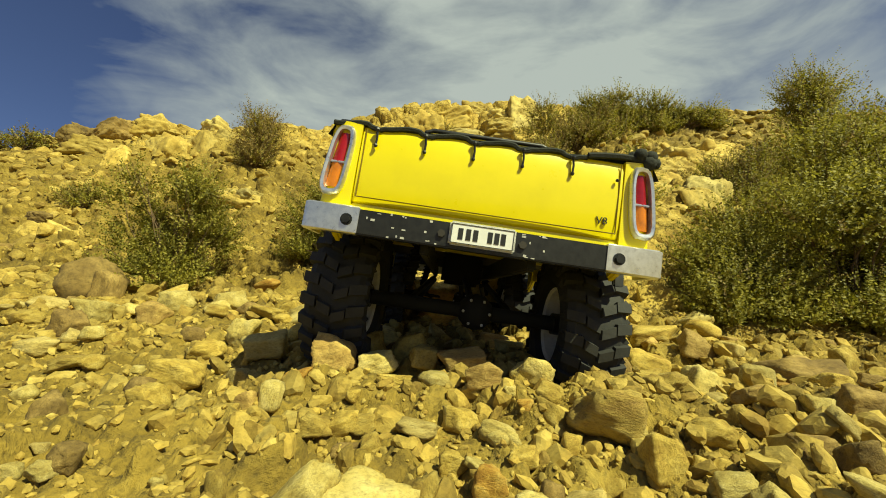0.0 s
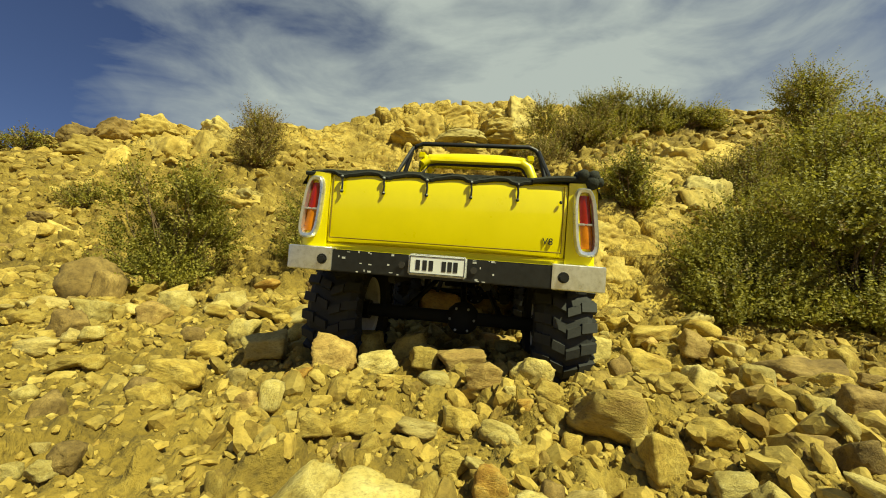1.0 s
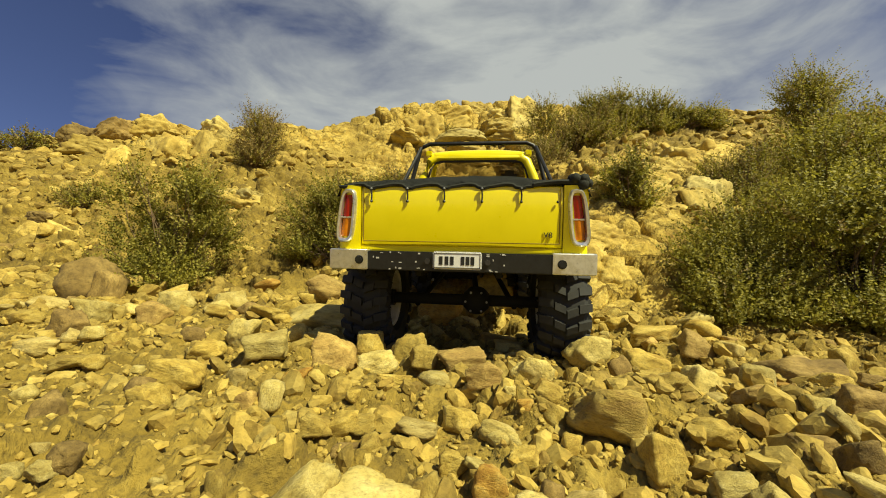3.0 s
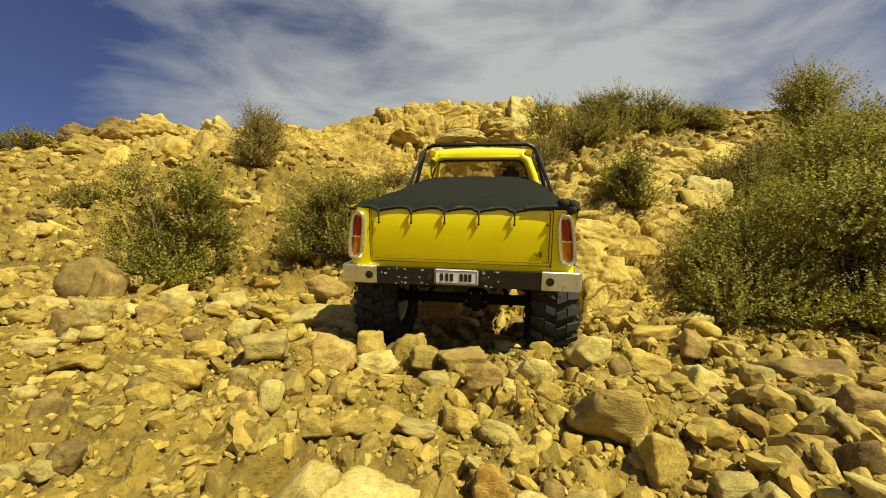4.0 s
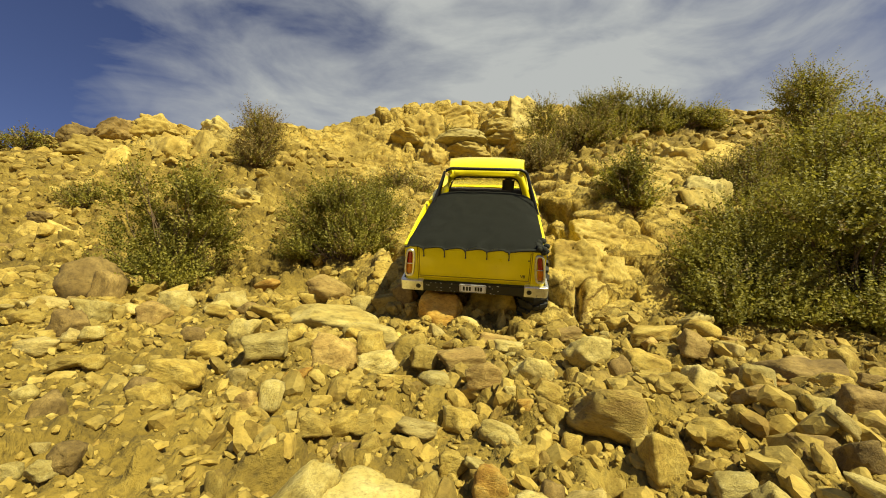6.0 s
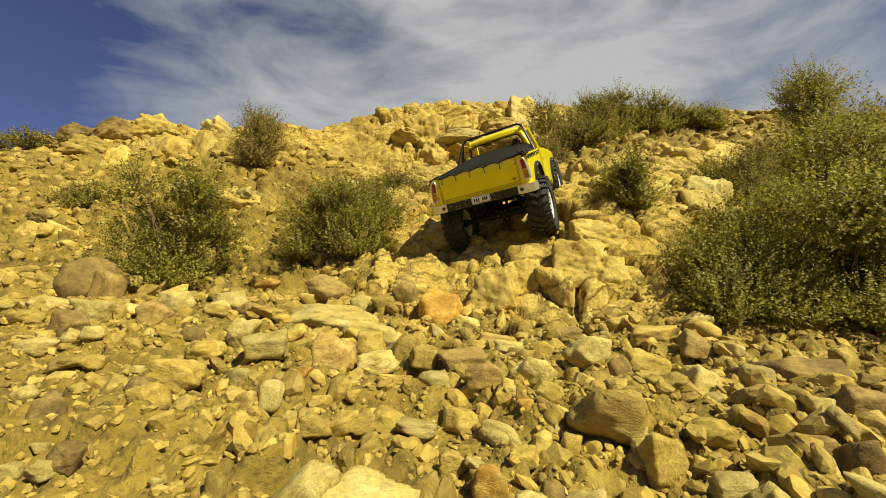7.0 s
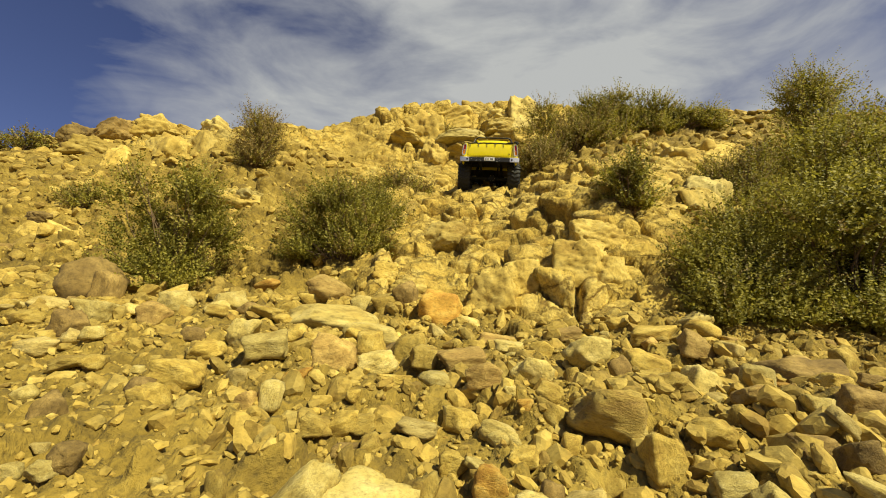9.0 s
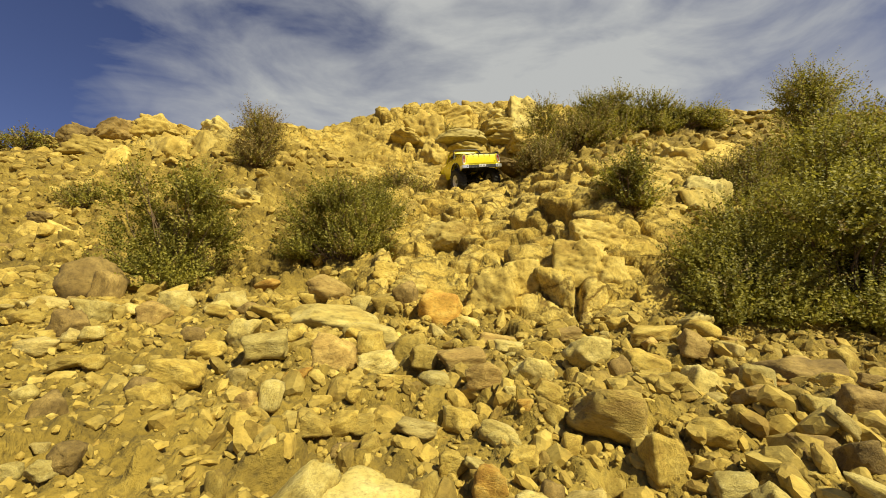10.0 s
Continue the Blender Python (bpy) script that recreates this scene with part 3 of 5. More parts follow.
rock(-0.045, 0.263, 0.028, 0.021, 0.017, "cream", 0, -8, 1, 0.17, 9, 4)
rock(-0.063, 0.332, 0.026, 0.020, 0.030, "ochre", -8, -4, -4, 0.21, 10, 4)
rock(-0.029, 0.315, 0.036, 0.028, 0.036, "ochre", 5, 4, 1, 0.21, 11, 4)
rock(-0.013, 0.271, 0.022, 0.017, 0.019, "ochre", 10, 7, -2, 0.19, 12, 4)
rock(0.017, 0.330, 0.024, 0.018, 0.019, "purple", -1, 5, 5, 0.20, 13, 4)
rock(0.012, 0.267, 0.034, 0.026, 0.018, "purple", 3, -1, 4, 0.22, 14, 4)
rock(0.024, 0.225, 0.024, 0.019, 0.016, "purple", 7, -9, -2, 0.17, 15, 4)
rock(0.059, 0.253, 0.029, 0.022, 0.025, "cream", 2, 25, 4, 0.12, 16, 4)
rock(-0.151, 0.522, 0.143, 0.111, 0.057, "cream", 8, 4, 0, 0.18, 0, 4)
rock(-0.085, 0.480, 0.078, 0.060, 0.040, "cream", -3, 3, 2, 0.20, 1, 4)
rock(-0.208, 0.672, 0.080, 0.062, 0.056, "purple", 1, 15, -7, 0.14, 2, 4)
rock(-0.235, 0.661, 0.041, 0.032, 0.029, "ochre", 11, -4, 3, 0.20, 3, 3)
rock(-0.088, 0.619, 0.062, 0.048, 0.040, "ochre", 11, -7, 0, 0.17, 4, 4)
rock(-0.133, 0.611, 0.037, 0.029, 0.034, "cream", -3, -5, -6, 0.20, 5, 3)
rock(-0.063, 0.607, 0.043, 0.033, 0.051, "brown", -5, 2, 5, 0.22, 6, 4)
rock(-0.003, 0.585, 0.072, 0.056, 0.061, "rust", 5, 6, 0, 0.20, 7, 4)
rock(0.039, 0.563, 0.034, 0.027, 0.031, "cream", -10, -2, 0, 0.22, 8, 3)
rock(0.069, 0.484, 0.070, 0.054, 0.028, "purple", 5, 8, -2, 0.14, 9, 4)
rock(0.071, 0.398, 0.037, 0.029, 0.019, "cream", -2, 5, -3, 0.18, 10, 4)
rock(0.127, 0.334, 0.034, 0.028, 0.033, "cream", 5, 30, -6, 0.12, 11, 4)
rock(0.163, 0.312, 0.039, 0.030, 0.031, "ochre", -11, 15, -3, 0.15, 12, 4)
rock(0.145, 0.289, 0.032, 0.025, 0.017, "ochre", 7, -3, 1, 0.20, 13, 4)
rock(0.134, 0.291, 0.016, 0.012, 0.027, "brown", -3, -8, -7, 0.21, 14, 3)
rock(0.113, 0.286, 0.033, 0.025, 0.016, "ochre", -1, 0, -5, 0.23, 15, 4)
rock(0.077, 0.181, 0.037, 0.029, 0.027, "banded", 4, 12, -3, 0.16, 16, 4)
rock(0.102, 0.304, 0.014, 0.011, 0.019, "ochre", -4, 5, 5, 0.21, 0, 3)
rock(0.017, 0.146, 0.013, 0.010, 0.013, "rust", -3, 9, -4, 0.19, 1, 4)
rock(0.057, 0.210, 0.016, 0.012, 0.014, "ochre", -1, 5, -4, 0.20, 2, 4)
rock(0.042, 0.201, 0.009, 0.007, 0.008, "rust", 0, -8, 1, 0.19, 3, 3)
rock(0.036, 0.209, 0.008, 0.006, 0.007, "cream", 0, 6, 0, 0.19, 4, 3)
rock(0.232, 0.426, 0.058, 0.045, 0.024, "ochre", -7, -6, -1, 0.15, 5, 4)
rock(0.321, 0.476, 0.037, 0.029, 0.028, "cream", 9, -7, -4, 0.19, 6, 4)
rock(0.313, 0.496, 0.020, 0.015, 0.025, "ochre", 7, 0, -2, 0.23, 7, 3)
rock(0.246, 0.371, 0.034, 0.025, 0.029, "purple", 4, 25, 1, 0.12, 8, 4)
rock(0.151, 0.230, 0.026, 0.021, 0.022, "cream", 13, 20, 0, 0.13, 9, 4)
rock(0.210, 0.300, 0.023, 0.018, 0.013, "ochre", -4, -3, 2, 0.20, 10, 4)
rock(0.240, 0.318, 0.009, 0.007, 0.023, "cream", -4, -40, -1, 0.23, 11, 3)
rock(0.203, 0.251, 0.020, 0.015, 0.020, "cream", -5, 2, -6, 0.22, 12, 4)
rock(0.264, 0.296, 0.065, 0.050, 0.032, "brown", 1, 5, -4, 0.18, 13, 4)
rock(0.356, 0.343, 0.021, 0.017, 0.028, "ochre", 8, 9, -4, 0.20, 14, 3)
rock(0.182, 0.217, 0.015, 0.012, 0.011, "ochre", 2, -8, -2, 0.18, 15, 4)
rock(0.156, 0.199, 0.017, 0.013, 0.011, "purple", 11, -7, -3, 0.18, 16, 4)
rock(0.118, 0.173, 0.020, 0.015, 0.013, "ochre", 3, 7, 3, 0.18, 0, 4)
rock(0.086, 0.158, 0.016, 0.012, 0.019, "ochre", 7, -2, -2, 0.22, 1, 4)
rock(0.101, 0.158, 0.009, 0.007, 0.010, "ochre", -6, -2, -2, 0.22, 2, 3)
rock(0.171, 0.181, 0.015, 0.012, 0.013, "cream", -3, 2, -2, 0.22, 3, 4)
rock(0.163, 0.162, 0.008, 0.007, 0.014, "grey", 8, -35, -5, 0.18, 4, 3)
rock(0.199, 0.188, 0.022, 0.017, 0.017, "brown", -6, 5, 5, 0.20, 5, 4)
rock(0.177, 0.197, 0.017, 0.014, 0.008, "brown", -12, 0, 3, 0.23, 6, 4)
rock(0.139, 0.151, 0.018, 0.014, 0.014, "brown", 8, -7, -2, 0.19, 7, 4)
rock(0.107, 0.132, 0.017, 0.014, 0.016, "cream", 6, 40, -3, 0.11, 8, 4)
rock(0.103, 0.145, 0.018, 0.014, 0.009, "cream", -10, -10, 4, 0.14, 9, 4)
rock(0.064, 0.136, 0.019, 0.015, 0.016, "grey", -8, -6, 4, 0.19, 10, 4)
rock(0.046, 0.137, 0.021, 0.016, 0.015, "grey", -13, -8, -3, 0.18, 11, 4)
rock(0.029, 0.134, 0.013, 0.010, 0.008, "cream", -9, 9, -5, 0.16, 12, 4)
rock(0.014, 0.133, 0.011, 0.009, 0.007, "grey", -5, -4, -5, 0.20, 13, 4)
rock(0.036, 0.140, 0.008, 0.007, 0.012, "brown", -8, 35, -3, 0.18, 14, 3)
rock(0.078, 0.136, 0.004, 0.003, 0.011, "cream", 2, -7, -6, 0.22, 15, 3)
rock(0.144, 0.139, 0.015, 0.011, 0.015, "brown", 1, -3, -1, 0.21, 16, 4)
rock(0.136, 0.181, 0.008, 0.006, 0.011, "ochre", 4, 0, 3, 0.23, 0, 3)
rock(0.004, 0.164, 0.012, 0.009, 0.010, "ochre", 3, 0, -1, 0.23, 1, 4)
rock(-0.003, 0.140, 0.010, 0.008, 0.012, "cream", -3, -2, -2, 0.22, 2, 4)
rock(-0.029, 0.236, 0.021, 0.016, 0.010, "ochre", 6, 0, -4, 0.23, 3, 4)
rock(0.033, 0.164, 0.014, 0.011, 0.009, "ochre", 0, -8, 3, 0.17, 4, 4)
rock(0.056, 0.176, 0.011, 0.009, 0.010, "ochre", 12, -3, 1, 0.21, 5, 3)
rock(0.025, 0.183, 0.012, 0.009, 0.009, "cream", -2, 1, 0, 0.22, 6, 3)
rock(-0.040, 0.196, 0.019, 0.014, 0.010, "ochre", 9, -5, -6, 0.19, 7, 4)
rock(-0.060, 0.190, 0.016, 0.013, 0.011, "ochre", -10, 8, -6, 0.17, 8, 4)
rock(-0.258, 0.392, 0.024, 0.018, 0.016, "brown", -13, 8, -4, 0.17, 9, 3)
rock(-0.282, 0.467, 0.026, 0.020, 0.017, "ochre", 5, 7, 0, 0.18, 10, 3)
rock(-0.229, 0.554, 0.039, 0.030, 0.026, "ochre", 12, -9, 2, 0.17, 11, 4)
rock(-0.341, 0.394, 0.020, 0.016, 0.017, "ochre", -13, -8, -4, 0.18, 12, 3)
rock(0.215, 0.470, 0.033, 0.025, 0.019, "ochre", 0, -8, -5, 0.16, 13, 4)
rock(0.143, 0.445, 0.035, 0.027, 0.019, "purple", -2, -5, 0, 0.19, 14, 4)
rock(0.097, 0.375, 0.026, 0.020, 0.018, "ochre", -7, 3, -6, 0.21, 15, 4)
rock(0.319, 0.425, 0.026, 0.020, 0.018, "ochre", 12, -2, 5, 0.22, 16, 3)
rock(0.128, 0.216, 0.019, 0.014, 0.011, "ochre", 12, -5, -2, 0.19, 0, 4)
rock(0.252, 0.251, 0.021, 0.016, 0.013, "ochre", 11, 4, 0, 0.20, 1, 4)
rock(0.280, 0.254, 0.017, 0.013, 0.014, "brown", -13, -3, -4, 0.21, 2, 4)
rock(0.120, 0.228, 0.017, 0.013, 0.010, "brown", 6, 0, 3, 0.23, 3, 4)
boulder(0.338, 0.833, 0.373, 0.131, 0.098, 0.100, "bedrock", 12, -3, -15, 0)
boulder(0.459, 0.888, 0.418, 0.149, 0.112, 0.124, "bedrock", 18, 11, -13, 1)
boulder(0.599, 0.974, 0.466, 0.137, 0.103, 0.136, "bedrock", -15, 2, -12, 2)
boulder(0.951, 1.276, 0.657, 0.228, 0.171, 0.157, "bedrock", -6, -6, -15, 3)
boulder(0.635, 0.872, 0.372, 0.136, 0.102, 0.158, "bedrock", 5, -8, -12, 4)
boulder(0.929, 1.396, 0.767, 0.141, 0.106, 0.089, "cream", 22, 5, -17, 5)
boulder(0.334, 0.593, 0.136, 0.049, 0.036, 0.067, "ochre", -4, -9, -8, 6)
boulder(0.315, 0.917, 0.417, 0.096, 0.072, 0.067, "bedrock", 6, -7, -12, 7)
boulder(0.304, 0.710, 0.268, 0.109, 0.082, 0.089, "bedrock", 4, 1, -15, 8)
boulder(0.250, 0.667, 0.206, 0.123, 0.092, 0.105, "bedrock", -9, -3, -4, 9)
boulder(0.299, 0.643, 0.190, 0.075, 0.056, 0.090, "bedrock", -8, 0, -13, 10)
boulder(0.083, 0.645, 0.145, 0.106, 0.080, 0.100, "bedrock", -16, -2, -18, 11)
boulder(0.149, 0.673, 0.184, 0.079, 0.059, 0.094, "bedrock", -8, -3, -15, 12)
boulder(-0.055, 0.679, 0.160, 0.090, 0.067, 0.059, "bedrock", 21, -4, -16, 0)
boulder(-0.103, 0.721, 0.199, 0.072, 0.054, 0.050, "ochre", 7, -2, -12, 1)
boulder(0.008, 0.874, 0.310, 0.120, 0.090, 0.094, "bedrock", 7, -10, -9, 2)
boulder(-0.076, 1.973, 0.846, 0.280, 0.210, 0.183, "bedrock", -19, -5, -7, 3)
boulder(-0.382, 1.640, 0.772, 0.234, 0.175, 0.140, "bedrock", -3, -5, -6, 5)
boulder(-0.742, 1.313, 0.558, 0.175, 0.131, 0.082, "cream", -13, -7, -10, 6)
boulder(-0.079, 2.016, 0.973, 0.217, 0.162, 0.151, "bedrock", 6, 2, -13, 7)
boulder(1.235, 1.483, 0.835, 0.161, 0.121, 0.095, "bedrock", 22, 0, -5, 8)
boulder(-0.477, 1.963, 0.891, 0.317, 0.254, 0.169, "bedrock", -1, 2, -10, 12)
boulder(-0.333, 2.200, 1.090, 0.440, 0.300, 0.170, "bedrock", -6, 5, -12, 3)
boulder(0.336, 0.583, 0.135, 0.064, 0.051, 0.061, "ochre", -13, -10, -18, 1)
boulder(-0.760, 1.326, 0.547, 0.226, 0.180, 0.112, "bedrock", -1, 13, -9, 2)
boulder(0.775, 1.200, 0.590, 0.194, 0.155, 0.133, "bedrock", -9, 2, -14, 3)
boulder(1.148, 1.498, 0.758, 0.340, 0.272, 0.163, "bedrock", 25, -8, -21, 4)
boulder(0.659, 0.897, 0.402, 0.133, 0.106, 0.185, "cream", -12, 10, -8, 5)
boulder(-1.388, 1.753, 0.939, 0.287, 0.229, 0.284, "bedrock", -19, 11, -18, 6)
boulder(-1.228, 1.759, 0.972, 0.189, 0.164, 0.291, "bedrock", -9, -13, -8, 7)
boulder(-1.530, 1.640, 0.866, 0.137, 0.129, 0.229, "bedrock", 9, 0, -22, 8)
boulder(-1.789, 1.784, 0.984, 0.253, 0.203, 0.135, "ochre", 6, 5, -9, 9)
boulder(-1.165, 1.881, 1.080, 0.247, 0.197, 0.191, "bedrock", -14, 12, -7, 10)
boulder(-1.749, 2.034, 1.236, 0.269, 0.215, 0.157, "bedrock", 16, -13, -12, 11)
boulder(-1.911, 1.985, 1.182, 0.285, 0.228, 0.162, "brown", -6, -14, -10, 12)
boulder(-2.091, 1.908, 1.154, 0.140, 0.112, 0.149, "brown", -1, -3, -13, 0)
boulder(-0.766, 1.652, 0.785, 0.231, 0.185, 0.144, "bedrock", -20, -12, -8, 1)
boulder(-1.171, 1.027, 0.352, 0.094, 0.075, 0.100, "bedrock", 8, 0, -8, 2)
boulder(-1.108, 1.069, 0.354, 0.121, 0.097, 0.078, "bedrock", 25, 12, -1, 3)
boulder(-1.113, 0.958, 0.295, 0.087, 0.070, 0.046, "brown", 10, -2, -8, 4)
boulder(-1.265, 1.129, 0.430, 0.104, 0.083, 0.070, "brown", -25, 13, -9, 5)
boulder(-0.098, 2.134, 1.277, 0.297, 0.300, 0.326, "bedrock", -1, -1, -6, 6)
boulder(0.058, 2.240, 1.418, 0.449, 0.300, 0.215, "bedrock", -12, -2, 4, 7)
boulder(0.336, 2.240, 1.430, 0.247, 0.300, 0.187, "cream", -10, 1, 2, 8)
boulder(0.516, 2.187, 1.395, 0.272, 0.300, 0.296, "cream", 7, -3, -4, 9)
boulder(0.126, 2.038, 1.196, 0.388, 0.220, 0.128, "cream", -5, -3, -2, 10)
boulder(0.423, 2.060, 1.205, 0.413, 0.220, 0.103, "bedrock", -4, 5, 0, 11)
boulder(0.329, 2.155, 1.308, 0.215, 0.300, 0.134, "bedrock", 11, -1, 0, 12)
boulder(0.143, 2.072, 1.122, 0.307, 0.250, 0.128, "bedrock", -10, 5, 2, 0)
boulder(0.474, 2.008, 1.141, 0.219, 0.250, 0.133, "bedrock", 9, -7, -4, 1)
boulder(-0.054, 2.061, 1.085, 0.183, 0.250, 0.254, "bedrock", 8, -2, 3, 2)
boulder(0.343, 1.780, 0.903, 0.177, 0.150, 0.074, "brown", -3, -2, -7, 3)
boulder(0.226, 2.253, 1.506, 0.231, 0.200, 0.130, "bedrock", 8, -6, -8, 4)
boulder(-2.331, 2.120, 1.166, 0.208, 0.300, 0.113, "bedrock", -9, 5, -6, 5)
boulder(-2.197, 2.120, 1.245, 0.168, 0.300, 0.144, "brown", -10, 2, -6, 6)
boulder(-2.042, 2.120, 1.224, 0.210, 0.300, 0.131, "bedrock", -8, 5, 0, 7)
boulder(-1.952, 2.140, 1.280, 0.255, 0.300, 0.150, "brown", 5, -5, -6, 8)
boulder(-1.751, 2.140, 1.297, 0.255, 0.300, 0.137, "bedrock", 5, 6, -3, 9)
boulder(-1.550, 2.120, 1.241, 0.189, 0.300, 0.153, "bedrock", -5, 6, -2, 10)
boulder(-1.391, 2.120, 1.246, 0.252, 0.300, 0.166, "cream", -12, 3, -6, 11)
boulder(-1.220, 2.120, 1.224, 0.168, 0.300, 0.131, "bedrock", -3, 0, 1, 12)
boulder(-0.222, 2.100, 1.225, 0.230, 0.240, 0.120, "bedrock", 2, 4, -3, 0)


def scatter():
    """The smaller loose stones between the named ones: the nearest are things, the gravel is one mass."""
    rng = random.Random(5)
    tones = ["ochre"] * 12 + ["cream"] * 4 + ["brown"] + ["purple"] * 2 + ["rust"] * 2 + ["grey"] * 3
    made = 0
    while made < 150:
        y = 0.12 + 0.62 * rng.random() ** 1.3
        x = rng.uniform(-1.25, 1.25) * (y + 0.06)
        if y < 0.4 and x < -0.55 * y and rng.random() < 0.7:
            continue
        if bareness(np.array([x]), np.array([y]))[0] > 0.3:
            continue
        s = rng.uniform(0.010, 0.024) * (0.28 + 1.9 * y)
        rock(x, y, s * rng.uniform(0.9, 1.7), s * rng.uniform(0.8, 1.3), s * rng.uniform(0.5, 0.95), rng.choice(tones),
             rng.uniform(0, 360), rng.uniform(-25, 25), rng.uniform(-25, 25), 0.3, rng.randrange(8), 3)
        made += 1


def gravel(count, seed, near, far, small, large, spread, name, label):
    rng = np.random.default_rng(seed)
    lumps = []
    for k in range(10):
        bm = stone_shape(300 + k, 2 if large > 0.012 else 1, 0.03)
        bm.verts.index_update()
        lumps.append((np.array([v.co[:] for v in bm.verts]), np.array([[v.index for v in f.verts] for f in bm.faces])))
        bm.free()
    verts, faces, base = [], [], 0
    ys = near + (far - near) * rng.random(count) ** 1.5
    xs = rng.uniform(-spread, spread, count) * (ys + 0.08)
    thin = 1.05 + 1.6 * fractal(xs * 3.1, ys * 3.1, 77, 3)
    # the low ground to the west is mostly bare earth
    if large > 0.012:
        thin = thin - 0.45 * np.clip((-0.45 - xs / (ys + 0.02)) / 0.2, 0, 1) * np.clip((0.42 - ys) / 0.08, 0, 1)
    kept = (bareness(xs, ys) <= rng.uniform(0.05, 0.6, count)) & (rng.random(count) <= thin)
    for x, y in zip(xs[kept].tolist(), ys[kept].tolist()):
        hit, normal = ground_at(x, y)
        co, fa = lumps[rng.integers(10)]
        s = (small + (large - small) * rng.random() ** 3.0) * (0.45 + 1.0 * y)
        turn = Euler(rng.uniform(-0.5, 0.5, 2).tolist() + [rng.uniform(0, 6.28)]).to_matrix()
        turn = np.array(normal.to_track_quat("Z", "Y").to_matrix() @ turn)
        p = (co * (s * rng.uniform(0.8, 1.7), s * rng.uniform(0.8, 1.3), s * rng.uniform(0.55, 1.0))) @ turn.T
        verts.append(p + np.array(hit) + np.array(normal) * s * 0.12)
        faces.append(fa + base)
        base += len(co)
    me = bpy.data.meshes.new(name)
    me.from_pydata(np.concatenate(verts).tolist(), [], np.concatenate(faces).tolist())
    me.materials.append(GRAVEL)
    return tagged(new(name, me), label, "gravel", kind="stuff")


scatter()
gravel(6000, 8, 0.10, 0.75, 0.004, 0.021, 1.3, "gravel", "loose ochre gravel strewn over the slope")
gravel(15000, 18, 0.10, 0.62, 0.0022, 0.008, 1.25, "grit", "fine ochre grit and crumbs between the stones")
gravel(9000, 9, 0.6, 2.2, 0.004, 0.026, 1.35, "scree", "broken ochre scree on the upper slope")


